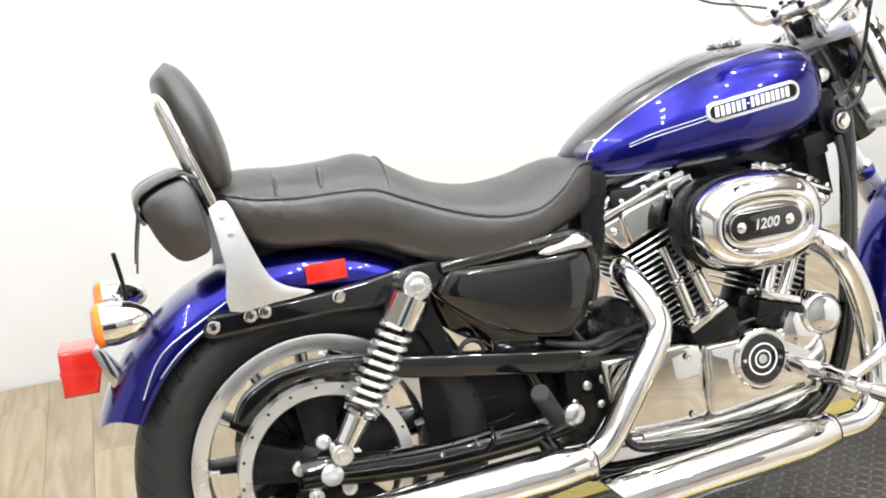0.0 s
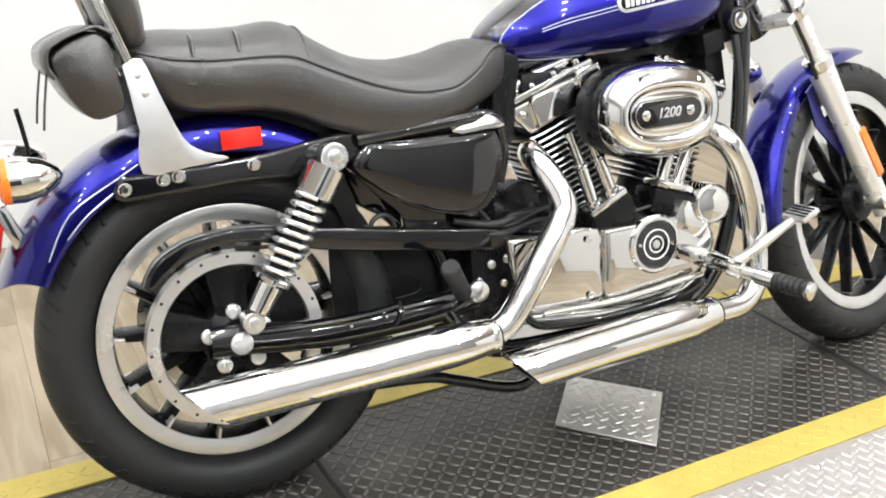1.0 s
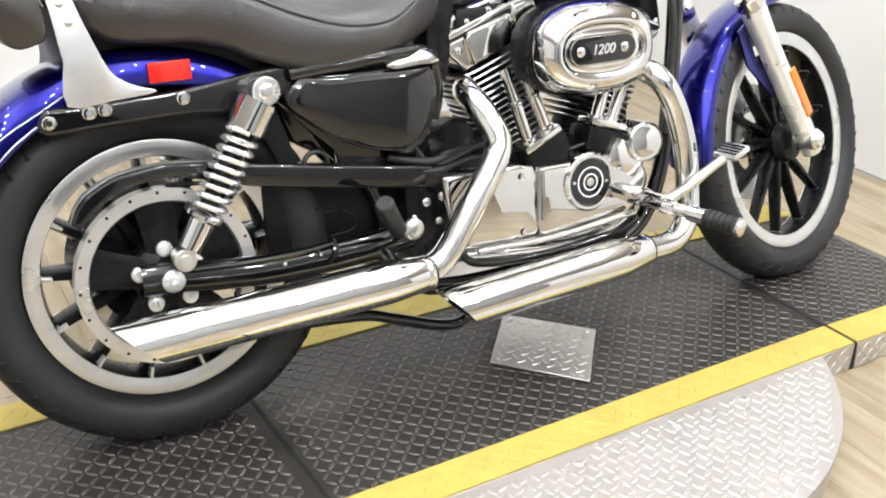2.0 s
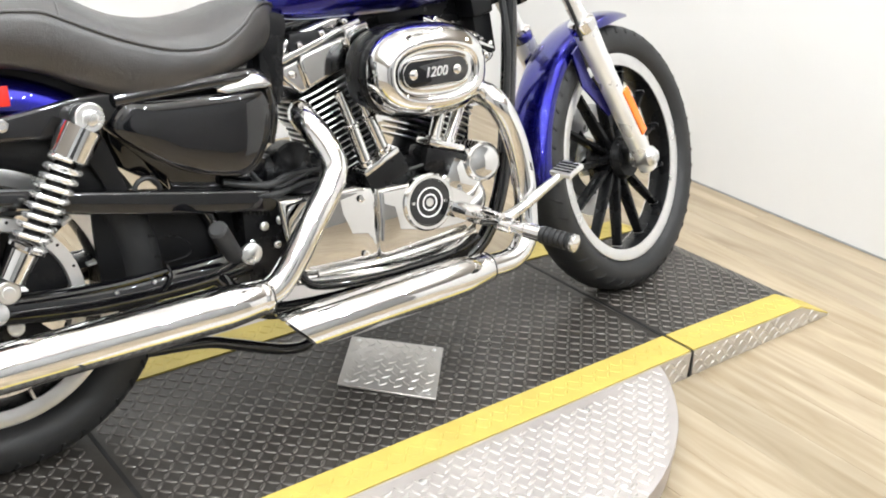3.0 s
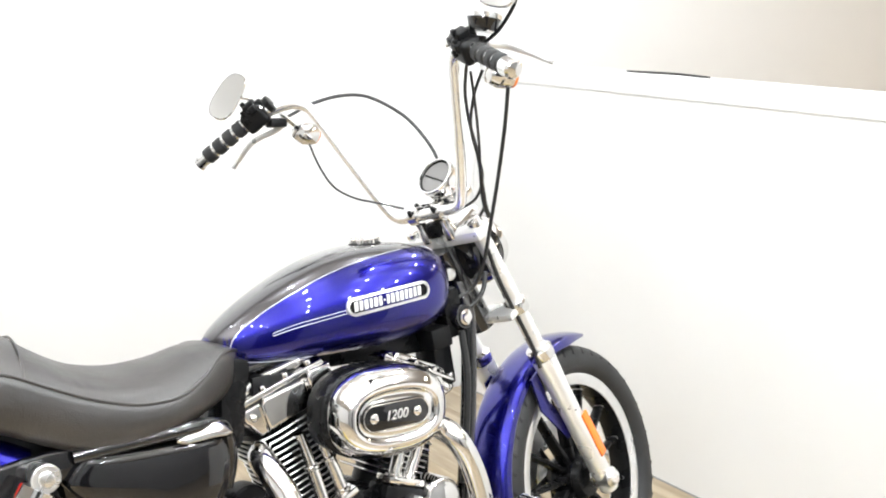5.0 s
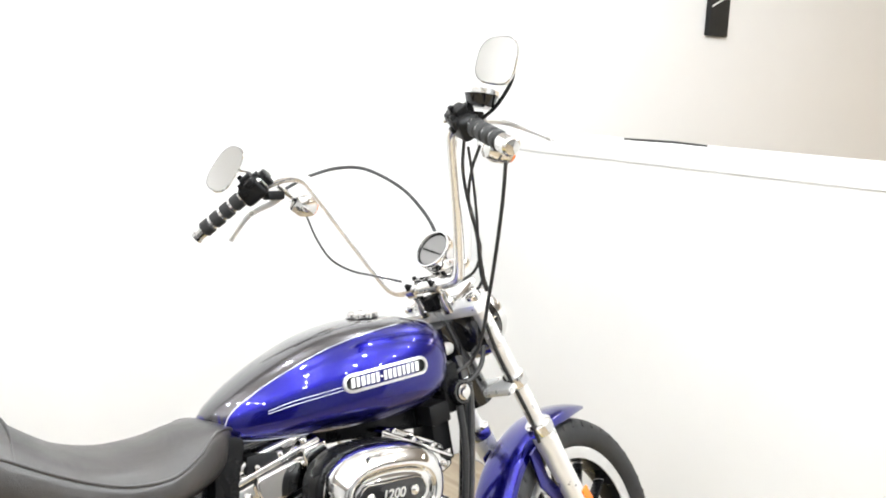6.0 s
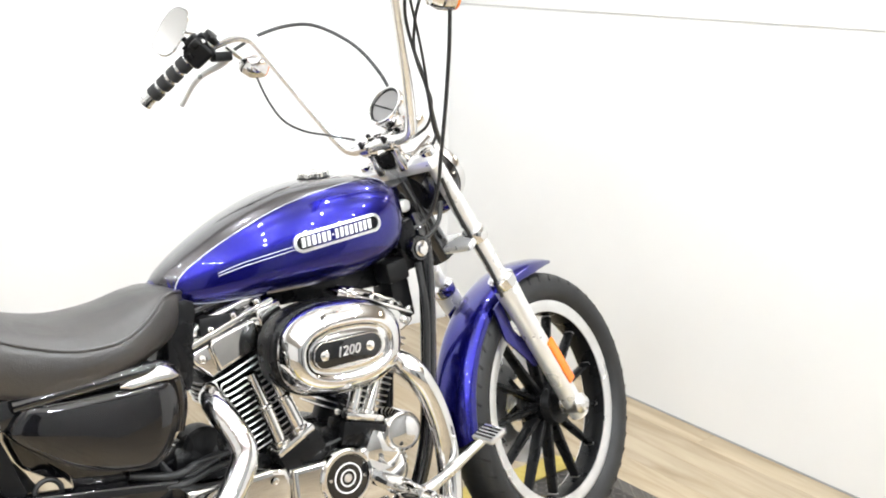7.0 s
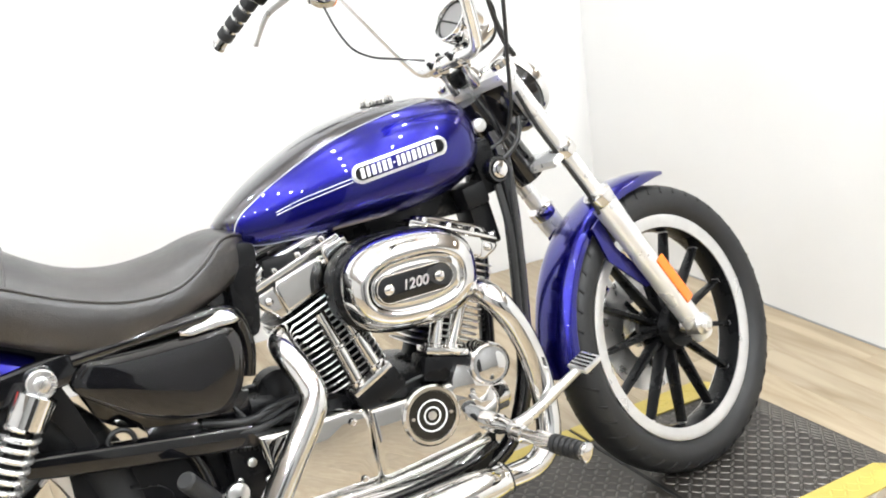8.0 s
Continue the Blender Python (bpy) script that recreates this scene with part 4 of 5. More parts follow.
# frame and side panels
for s in (-1, 1):
    tube("frame_tube", [(1.165, s * 0.045, 0.86), (1.165, s * 0.075, 0.78), (1.143, s * 0.085, 0.55), (1.105, s * 0.085, 0.32), (1.01, s * 0.09, 0.20), (0.8, s * 0.10, 0.185), (0.5, s * 0.11, 0.20), (0.40, s * 0.115, 0.30)], 0.018, GLOSSBLACK, bike, "gloss black frame tube", 12, 6)
    tube("upper_frame_tube", [(1.12, s * 0.02, 0.80), (0.8, s * 0.035, 0.765), (0.6, s * 0.05, 0.735), (0.45, s * 0.09, 0.675), (0.27, s * 0.110, 0.650)], 0.013, GLOSSBLACK, bike, "gloss black frame tube", 12, 6)
    tube("rear_frame_tube", [(0.27, s * 0.10, 0.65), (0.33, s * 0.06, 0.52), (0.42, s * 0.06, 0.40), (0.44, s * 0.08, 0.27)], 0.016, GLOSSBLACK, bike, "gloss black frame tube", 12, 6)
    tube("swingarm", [(-0.052, s * 0.112, 0.330), (0.0, s * 0.113, 0.327), (0.08, s * 0.116, 0.317), (0.17, s * 0.118, 0.308), (0.30, s * 0.118, 0.306), (0.40, s * 0.112, 0.308), (0.47, s * 0.10, 0.312)], 0.021, GLOSSBLACK, bike, "gloss black swingarm", 14, 5, flat=1.4)
    tube("swingarm_brace", [(0.03, s * 0.135, 0.340), (0.12, s * 0.137, 0.334), (0.22, s * 0.137, 0.331), (0.30, s * 0.134, 0.335)], 0.006, GLOSSBLACK, bike, "", 8, 4)
    plate("fender_strut", curve2([(-0.175, 0.622), (-0.165, 0.602), (-0.10, 0.602), (0.06, 0.606), (0.15, 0.600), (0.27, 0.62), (0.29, 0.652), (0.27, 0.668), (0.20, 0.666), (0.06, 0.648), (-0.09, 0.644), (-0.16, 0.644)], 3), s * 0.103, s * 0.122, GLOSSBLACK, bike, "gloss black fender strut", 0.008, seg=3)
    for x, z in ((-0.157, 0.622), (-0.093, 0.63), (-0.068, 0.632), (0.062, 0.634)):
        lathe("strut_bolt", (x, s * 0.121, z), (0, s, 0), [(0, 0.012), (0.004, 0.012), (0.006, 0.010), (0.0065, 0.006), (0.004, 0.005)], CHROME, bike, "chrome dome bolt", 16)
SIDE_LINE = curve2([(0.268, 0.647), (0.36, 0.642), (0.445, 0.641), (0.506, 0.640), (0.530, 0.626), (0.537, 0.592), (0.530, 0.546), (0.506, 0.503), (0.473, 0.485), (0.402, 0.496), (0.338, 0.522), (0.288, 0.557), (0.246, 0.594), (0.242, 0.615), (0.268, 0.647)], 4)[:-1]
sidec = plate("side_cover", SIDE_LINE, -0.10, -0.06, GLOSSBLACK, bike, "gloss black side cover", 0.004)
bm = bmesh.new()
add_rings(bm, [[Vector((0.395 + (x - 0.395) * k, y, 0.572 + (z - 0.572) * k)) for x, z in SIDE_LINE] for k, y in ((1.02, -0.09), (1.02, -0.124), (1.008, -0.131), (0.985, -0.1345), (0.955, -0.1345), (0.94, -0.136), (0.86, -0.1385), (0.7, -0.141), (0.45, -0.143), (0.12, -0.144))])
part("cover_shell", bm, GLOSSBLACK, sidec, "domed gloss black shell", sharp=60)
plate("battery_box", curve2([(0.24, 0.675), (0.535, 0.70), (0.55, 0.58), (0.52, 0.48), (0.40, 0.47), (0.27, 0.52), (0.24, 0.675)], 3)[:-1], -0.06, 0.14, GLOSSBLACK, bike, "black battery box", 0.01)
plate("head_shroud", curve2([(0.552, 0.775), (0.612, 0.765), (0.604, 0.70), (0.598, 0.645), (0.585, 0.598), (0.545, 0.600), (0.548, 0.67), (0.550, 0.73)], 3), -0.085, -0.02, SATINBLACK, bike, "black plastic shroud behind the rear cylinder", 0.008)
box("backbone", (0.87, 0.02, 0.74), (0.50, 0.08, 0.06), SATINBLACK, bike, "black frame backbone under the tank", 0.015)
box("coil_bracket", (0.70, -0.03, 0.70), (0.16, 0.09, 0.06), PLASTIC, bike, "black bracket between tank and rear cylinder", 0.012)
lathe("starter_end", (0.597, -0.07, 0.476), (0, -1, 0), [(-0.03, 0.045), (0.012, 0.045), (0.018, 0.04), (0.020, 0.02), (0.024, 0.012)], SATINBLACK, engine, "round black starter end cap", 28)
box("regulator", (0.545, -0.02, 0.43), (0.14, 0.08, 0.10), SATINBLACK, engine, "black housing behind the sprocket cover", 0.015)
for z0, dz in ((0.470, -0.012), (0.452, 0.006)):
    tube("engine_hose", [(0.50, -0.075, z0 + 0.02), (0.525, -0.105, z0 - 0.010 + dz), (0.56, -0.115, z0 - 0.006), (0.63, -0.10, z0 + 0.004 + dz), (0.69, -0.07, z0 - 0.01)], 0.005, RUBBER, engine, "black rubber hose", 8, 5)
box("pump_bridge", (0.955, -0.135, 0.395), (0.10, 0.07, 0.075), CHROME, bike, "chrome bridge between cam cover and round cover", 0.018, (0, 30, 0))
box("inner_guard", (0.36, -0.045, 0.375), (0.32, 0.02, 0.17), PLASTIC, bike, "black inner belt guard", 0.006)
plate("inner_fender", curve2([(0.165, 0.625), (0.21, 0.628), (0.236, 0.575), (0.252, 0.520), (0.262, 0.478), (0.235, 0.468), (0.215, 0.515), (0.185, 0.575)], 2), -0.098, -0.084, PLASTIC, bike, "black plastic inner fender", 0.004)
plate("frame_gusset", [(0.236, 0.606), (0.262, 0.575), (0.30, 0.534), (0.340, 0.497), (0.345, 0.470), (0.53, 0.44), (0.54, 0.50), (0.42, 0.52), (0.30, 0.57), (0.26, 0.62)], -0.088, -0.070, GLOSSBLACK, bike, "gloss black frame gusset below the side cover", 0.004)
bm = bmesh.new()
add_tube(bm, [(0.297 + 0.024 * math.cos(t), -0.092, 0.478 + 0.024 * math.sin(t)) for t in (2 * math.pi * k / 20 for k in range(21))], 0.005, 8, 1, cap=False)
part("wire_loop", bm, CABLE, bike, "loop of black wire")
tube("seat_rail", [(0.25, -0.125, 0.652), (0.36, -0.133, 0.660), (0.46, -0.130, 0.664), (0.525, -0.116, 0.660), (0.550, -0.10, 0.630), (0.556, -0.095, 0.58), (0.545, -0.09, 0.53)], 0.014, GLOSSBLACK, bike, "gloss black rail above the side cover", 12, 5)

# chrome wedge shaped to give the white highlight at the rail's front end
bm = bmesh.new()
add_rings(bm, [[Vector((x, -0.132 + dy, z + dz)) for dy, dz in ((-0.012, -h), (0.004, -h * 0.4), (0.014, h), (-0.002, h * 0.6), (-0.013, -h * 0.4))] for x, z, h in ((0.432, 0.650, 0.004), (0.452, 0.654, 0.014), (0.500, 0.660, 0.017), (0.528, 0.656, 0.014), (0.540, 0.650, 0.005))])
part("rail_wedge", bm, CHROME, bike, "chrome wedge on the frame rail, added for its white highlight", sharp=50)

# shock absorbers
for s in (-1, 1):
    a, b = Vector((0.193, s * 0.152, 0.634)), Vector((0.019, s * 0.150, 0.366))
    d = (b - a).normalized()
    ln = (b - a).length
    shock = lathe("shock_absorber", a, d, [(0.018, 0.02), (0.02, 0.0355), (0.075, 0.0355), (0.080, 0.029)], CHROME, bike, "chrome twin shock absorber", 24)
    lathe("damper_rod", a, d, [(0.07, 0.018), (ln * 0.7, 0.018)], SATINBLACK, shock, "", 14)
    lathe("damper_body", a, d, [(ln * 0.735, 0.020), (ln * 0.74, 0.031), (ln * 0.76, 0.0315), (ln * 0.775, 0.0235), (ln - 0.02, 0.0215), (ln - 0.018, 0.012)], CHROME, shock, "chrome damper body", 24)
    lathe("shock_eye", a, (0, s, 0), [(-0.03, 0.02), (0.0, 0.021), (0.006, 0.025), (0.016, 0.025), (0.018, 0.023), (0.018, 0.014), (0.022, 0.013), (0.023, 0.010), (0.023, 0.003)], BRUSHED, shock, "silver shock bolt", 24)
    lathe("shock_eye", b, (0, s, 0), [(-0.03, 0.016), (0.0, 0.019), (0.012, 0.020), (0.014, 0.018), (0.014, 0.011), (0.018, 0.010), (0.019, 0.003)], BRUSHED, shock, "silver shock bolt", 24)
    x, y, z = basis(d)
    n = 150
    turns = 9.0
    path = [a + d * (0.078 + (ln * 0.74 - 0.078) * k / n) + (x * math.cos(2 * math.pi * turns * k / n) + y * math.sin(2 * math.pi * turns * k / n)) * 0.0285 for k in range(n + 1)]
    bm = bmesh.new()
    add_tube(bm, path, 0.0052, 8, 1)
    part("coil_spring", bm, SPRINGCHROME, shock, "chrome coil spring")

# belt, guard
plate("belt_guard", curve2([(-0.150, 0.452), (-0.134, 0.482), (-0.108, 0.503), (-0.060, 0.522), (0.018, 0.528), (0.08, 0.521), (0.149, 0.508), (0.31, 0.480), (0.50, 0.448), (0.526, 0.440), (0.524, 0.404), (0.50, 0.405), (0.31, 0.436), (0.165, 0.464), (0.10, 0.484), (0.016, 0.504), (-0.055, 0.496), (-0.10, 0.472), (-0.135, 0.440)], 3), -0.125, -0.085, GLOSSBLACK, bike, "gloss black belt guard", 0.007, seg=3)
bm = bmesh.new()
for a, b in (((0.02, -0.088, 0.486), (0.60, -0.088, 0.415)), ((0.0, -0.088, 0.163), (0.60, -0.088, 0.285))):
    add_tube(bm, [a, b], 0.014, 4, 1, flat=0.3)
part("drive_belt", bm, RUBBER, bike, "black toothed drive belt")
lathe("front_pulley", (0.60, -0.088, 0.35), (0, 1, 0), [(-0.016, 0.066), (0.016, 0.066)], SATINBLACK, bike, "", 32)

for k in range(7):
    box("belt_tooth", (0.480 + k * 0.0085, -0.092, 0.4035 - k * 0.0019), (0.0045, 0.020, 0.009), RUBBER, bike, "", 0.001, (0, 12, 0))
tube("cable_clip", [(0.304, -0.10, 0.389), (0.336, -0.102, 0.386), (0.360, -0.103, 0.364), (0.352, -0.102, 0.346), (0.309, -0.10, 0.340)], 0.0026, SATINBLACK, bike, "black metal cable clip", 8, 6, flat=0.5)
tube("cable_strap", [(0.300, -0.136, 0.346), (0.302, -0.146, 0.325), (0.285, -0.143, 0.300)], 0.0026, PLASTIC, bike, "black cable strap round the swingarm", 8, 5, flat=0.5)
for x, z, r in ((0.510, 0.372, 0.009), (0.481, 0.345, 0.006), (0.534, 0.330, 0.007), (0.20, 0.318, 0.004), (0.27, 0.322, 0.004)):
    lathe("pivot_bolt", (x, -0.138 if x < 0.3 else -0.108, z), (0, -1, 0), [(0, r), (0.005, r), (0.007, r * 0.6)], BRUSHED, bike, "", 10)

# forks and steering
M = STEERED
for s in (-1, 1):
    y = s * LEG
    leg = tube("fork_tube", [(OFF, y, 0.67), (OFF, y, 1.11)], 0.0195, FORKSILVER, bike, "polished fork tube", 20, 1, M)
    lathe("fork_slider", (OFF, y, 0.312), (0, 0, 1), [(-0.005, 0.012), (0.0, 0.024), (0.05, 0.0255), (0.30, 0.0265), (0.36, 0.028), (0.40, 0.030), (0.425, 0.030), (0.432, 0.024)], FORKSILVER, leg, "satin silver fork slider", 24, M)
    lathe("slider_cap", (OFF, y, 0.728), (0, 0, 1), [(0, 0.03), (0.004, 0.0325), (0.026, 0.0325), (0.03, 0.028), (0.034, 0.021)], CHROME, leg, "", 24, M)
    lathe("axle_clamp", (OFF, y - s * 0.025, HW), (0, s, 0), [(0, 0.026), (0.05, 0.026), (0.054, 0.02), (0.06, 0.018), (0.064, 0.01)], BRUSHED, leg, "", 20, M)
    lathe("fork_cap", (OFF, y, 1.105), (0, 0, 1), [(0, 0.02), (0.012, 0.02), (0.016, 0.014), (0.018, 0.003)], CHROME, leg, "", 16, M)
    box("fork_reflector", (OFF + 0.010, y + s * 0.027, 0.481), (0.026, 0.006, 0.132), ORANGE, leg, "amber fork reflector", 0.003, (0, 0, 0), M)
box("lower_triple_clamp", (0.016, 0, 0.880), (0.060, 0.215, 0.022), FORKSILVER, bike, "polished silver lower fork clamp", 0.011, m=M)
for s in (-1, 1):
    lathe("clamp_collar", (OFF, s * LEG, 0.866), (0, 0, 1), [(0, 0.026), (0.002, 0.0275), (0.028, 0.0275), (0.03, 0.026)], CHROME, bike, "", 20, M)
box("upper_triple_clamp", (0.034, 0, 1.092), (0.058, 0.226, 0.030), FORKSILVER, bike, "polished silver upper fork clamp", 0.013, m=M)
lathe("steering_neck", (0, 0, 0.86), (0, 0, 1), [(0, 0.034), (0.22, 0.034)], GLOSSBLACK, bike, "gloss black steering neck", 24, M)
lathe("headlight_shell", (OFF + 0.028, 0, 1.020), (1, 0, 0), [(-0.06, 0.02), (-0.05, 0.055), (-0.01, 0.075), (0.04, 0.078), (0.044, 0.074)], GLOSSBLACK, bike, "black headlight shell", 32, M)
lathe("headlight_rim", (OFF + 0.069, 0, 1.020), (1, 0, 0), [(0, 0.080), (0.012, 0.084), (0.020, 0.082), (0.024, 0.074), (0.030, 0.05), (0.033, 0.003)], CHROME, bike, "chrome headlight rim and lens", 36, M)
box("headlight_visor", (OFF + 0.05, 0, 1.106), (0.10, 0.08, 0.016), CHROME, bike, "", 0.008, m=M)

# handlebar
box("riser_block", (0.012, 0, 1.128), (0.030, 0.040, 0.034), SATINBLACK, bike, "black block between the risers", 0.006, m=M)
for s in (-1, 1):
    riser = lathe("bar_riser", (0.016, s * 0.035, 1.098), (0, 0, 1), [(0, 0.017), (0.028, 0.0165), (0.034, 0.013), (0.050, 0.013)], CHROME, bike, "chrome handlebar riser", 18, M)
    lathe("riser_clamp", (0.016, s * 0.035 - 0.014, 1.168), (0, 1, 0), [(0, 0.019), (0.002, 0.0215), (0.026, 0.0215), (0.028, 0.019)], CHROME, riser, "chrome bar clamp", 20, M)
    for dx in (-0.017, 0.017):
        lathe("clamp_screw", (0.016 + dx, s * 0.035, 1.176), (0, 0, 1), [(0, 0.0055), (0.014, 0.0055), (0.016, 0.003)], SATINBLACK, riser, "black clamp screw", 10, M)
BAR = [(0.016, 0.0, 1.168), (0.016, 0.055, 1.168), (0.018, 0.090, 1.172), (0.022, 0.114, 1.200), (0.040, 0.160, 1.31), (0.060, 0.212, 1.448), (0.062, 0.230, 1.484), (0.048, 0.262, 1.504), (0.008, 0.312, 1.512), (-0.022, 0.346, 1.509), (-0.101, 0.458, 1.475)]
bar_line = [Vector((f, -y, h)) for f, y, h in reversed(BAR[1:])] + [Vector(p) for p in BAR]
tube("handlebar", bar_line, 0.0133, SPRINGCHROME, bike, "tall chrome ape-hanger handlebar", 14, 5, M)
for s in (-1, 1):
    a, b = Vector((-0.022, s * 0.346, 1.509)), Vector((-0.104, s * 0.463, 1.474))
    d = (b - a).normalized()
    ln = (b - a).length
    grip = lathe("grip", a, d, [(0, 0.016), (ln, 0.016)], CHROME, bike, "chrome grip with rubber bands", 18, M)
    band_run = ln - 0.02 if s > 0 else ln * 0.74
    for k in range(4):
        c = a + d * ((0.008 if s > 0 else 0.014) + k * band_run / 4)
        w = band_run / 4 - 0.006
        lathe("grip_band", c, d, [(0, 0.016), (0.003, 0.0195), (w - 0.003, 0.0195), (w, 0.016)], RUBBER, grip, "black rubber band", 18, M)
    lathe("grip_end", b, d, [(0, 0.0185), (0.008, 0.0185), (0.012, 0.012), (0.013, 0.002)] if s > 0 else [(-0.024, 0.016), (-0.022, 0.0195), (0.006, 0.0195), (0.011, 0.015), (0.013, 0.002)], CHROME, grip, "", 18, M)
    c = a - d * 0.03
    x, y, z = basis(d)
    R = Matrix((x, y, z)).transposed().to_4x4()
    bm = bmesh.new()
    add_box(bm, M @ Matrix.Translation(c + LOCAL @ Vector((0, 0, -0.006))) @ R, 0.046, 0.050, 0.062, 0.013, 4)
    hs = part("switch_housing", bm, PLASTIC, bike, "black switch housing")
    for off, size in (((-0.014, 0, 0.020), 0.028), ((-0.022, 0, -0.002), 0.024), ((0.006, 0, 0.026), 0.022), ((-0.018, s * -0.022, 0.012), 0.020)):
        bm = bmesh.new()
        add_box(bm, M @ Matrix.Translation(c + LOCAL @ Vector(off)) @ R, size, size * 0.9, size * 1.1, 0.005, 3)
        part("switch_pod", bm, PLASTIC, hs)
    for off in ((-0.030, 0.004, 0.024), (-0.034, -0.004, 0.004), (-0.026, -0.008 * s, -0.016)):
        bm = bmesh.new()
        add_box(bm, M @ Matrix.Translation(c + LOCAL @ Vector(off)) @ R, 0.010, 0.014, 0.012, 0.003)
        part("switch_button", bm, SATINBLACK, hs, "black switch button")
    lathe("clamp_band", c - d * 0.050, d, [(0, 0.016), (0.002, 0.021), (0.014, 0.021), (0.016, 0.016)], SATINBLACK, hs, "", 18, M)
    lathe("clamp_bolt", c - d * 0.043 + LOCAL @ Vector((-0.02, 0, -0.008)), LOCAL @ Vector((-1, 0, -0.2)), [(0, 0.006), (0.008, 0.006), (0.010, 0.003)], CHROME, hs, "", 10, M)
    if s < 0:
        tank_ = lathe("brake_reservoir", (1.036, -0.33, 1.386), (0.16, -0.10, 1), [(0, 0.028), (0.020, 0.033), (0.0215, 0.0345), (0.023, 0.0345), (0.023, 0.01)], GLOSSBLACK, bike, "black brake fluid reservoir", 24)
        lathe("reservoir_lid", (1.036, -0.33, 1.386), (0.16, -0.10, 1), [(0.023, 0.030), (0.0235, 0.036), (0.033, 0.036), (0.036, 0.031), (0.0365, 0.002)], SPRINGCHROME, tank_, "dark chrome reservoir lid", 24)
        lever = [(1.055, -0.30, 1.366), (1.096, -0.33, 1.360), (1.112, -0.38, 1.341), (1.128, -0.42, 1.320), (1.132, -0.432, 1.316)]
        centre, aim, stem = (1.009, -0.42, 1.461), (-0.803, -0.521, 0.289), [(1.040, -0.325, 1.362), (1.053, -0.36, 1.385), (1.062, -0.40, 1.43), (1.054, -0.418, 1.468)]
        outline = oval(0, 0, 0.041, 0.050, 3.0, 36, radians(-10))
    else:
        lever = [(0.925, 0.30, 1.250), (0.912, 0.32, 1.237), (0.872, 0.36, 1.212), (0.853, 0.405, 1.168), (0.848, 0.42, 1.154)]
        centre, aim, stem = (0.842, 0.42, 1.325), (-0.682, -0.662, 0.311), [(0.895, 0.32, 1.29), (0.896, 0.36, 1.308), (0.879, 0.41, 1.322), (0.865, 0.425, 1.325)]
        outline = oval(0, 0, 0.034, 0.0635, 2.7, 36, radians(-28))
    base = Vector(lever[0])
    box("lever_bracket", tuple(base + Vector((-0.018, 0, 0.004))), (0.045, 0.034, 0.022), PLASTIC, bike, "black lever bracket", 0.006)
    tube("hand_lever", lever, [0.0075, 0.008, 0.007, 0.0055, 0.0075], FORKSILVER, bike, "silver hand lever", 12, 6)
    # mirror
    mc, n = Vector(centre), Vector(aim).normalized()
    mx = Vector((0, 0, 1)).cross(n).normalized()
    mz = n.cross(mx)
    shell = bmesh.new()
    rings = [[mc + mx * (u * sc) + mz * (w * sc * (1.0 + 0.12 * u / 0.06)) + n * dep for u, w in outline] for sc, dep in ((0.25, -0.020), (0.7, -0.016), (0.95, -0.007), (1.0, 0.0), (0.97, 0.003))]
    add_rings(shell, rings, cap=False)
    shell.faces.new([shell.verts.new(v) for v in reversed(rings[0])])
    mir = part("mirror", shell, CHROME, bike, "chrome teardrop mirror")
    g = bmesh.new()
    g.faces.new([g.verts.new(mc + mx * (u * 0.95) + mz * (w * 0.95 * (1.0 + 0.12 * u / 0.06)) + n * 0.0025) for u, w in outline])
    part("mirror_glass", g, MIRROR, mir, "mirror glass")
    tube("mirror_stem", stem, 0.004, CHROME if s > 0 else SATINBLACK, mir, "", 10, 5)
    # turn signal below the bar
    sc_ = Vector((0.084, s * 0.299, 1.416))
    face = LOCAL @ Vector((1, -0.1 if s < 0 else 0.55, 0))
    sig = lathe("turn_signal", sc_, face, [(-0.034, 0.004), (-0.030, 0.018), (-0.012, 0.028), (0.012, 0.031), (0.022, 0.031)], CHROME, bike, "chrome bullet turn signal", 24, M)
    lathe("signal_lens", sc_, face, [(0.02, 0.030), (0.03, 0.029), (0.036, 0.02), (0.038, 0.003)], ORANGE, sig, "amber lens", 24, M)
    tube("signal_stem", [sc_, sc_ + Vector((-0.02, s * 0.02, 0.07))], 0.007, CHROME, sig, "", 10, 1, M)

# speedometer
GAUGE = M.inverted() @ Vector((1.157, 0, 1.101))
FACING = LOCAL @ Vector((-0.84, -0.16, 0.52))
sp = lathe("speedometer", GAUGE, FACING, [(-0.05, 0.03), (-0.04, 0.043), (-0.01, 0.0465), (0.008, 0.048), (0.015, 0.048), (0.018, 0.046), (0.018, 0.043), (0.010, 0.0415)], CHROME, bike, "chrome round speedometer", 40, M, cap=False)
lathe("gauge_face", GAUGE, FACING, [(-0.02, 0.0415), (0.011, 0.0415)], GLASSY, sp, "dark glass gauge face", 36, M)
needle = GAUGE + (LOCAL @ Vector((-0.84, -0.16, 0.52))).normalized() * 0.0115
tube("needle", [needle + LOCAL @ Vector((-0.004, 0.034, 0.004)), needle + LOCAL @ Vector((0.0, -0.030, -0.012))], 0.0022, SATINBLACK, sp, "black gauge needle", 6, 1, M)
lathe("gauge_rim", GAUGE, FACING, [(0.009, 0.0415), (0.012, 0.0415), (0.012, 0.0385), (0.0105, 0.0385)], SATINBLACK, sp, "black ring round the gauge face", 36, M, closed=True)
mount = GAUGE + LOCAL @ Vector((0.02, 0, -0.050))
box("gauge_mount", tuple(mount), (0.060, 0.125, 0.034), CHROME, sp, "chrome gauge bracket", 0.010, m=M)
box("mount_slot", tuple(mount + Vector((-0.030, 0, 0.004))), (0.006, 0.085, 0.010), SATINBLACK, sp, "black slot", 0.002, m=M)

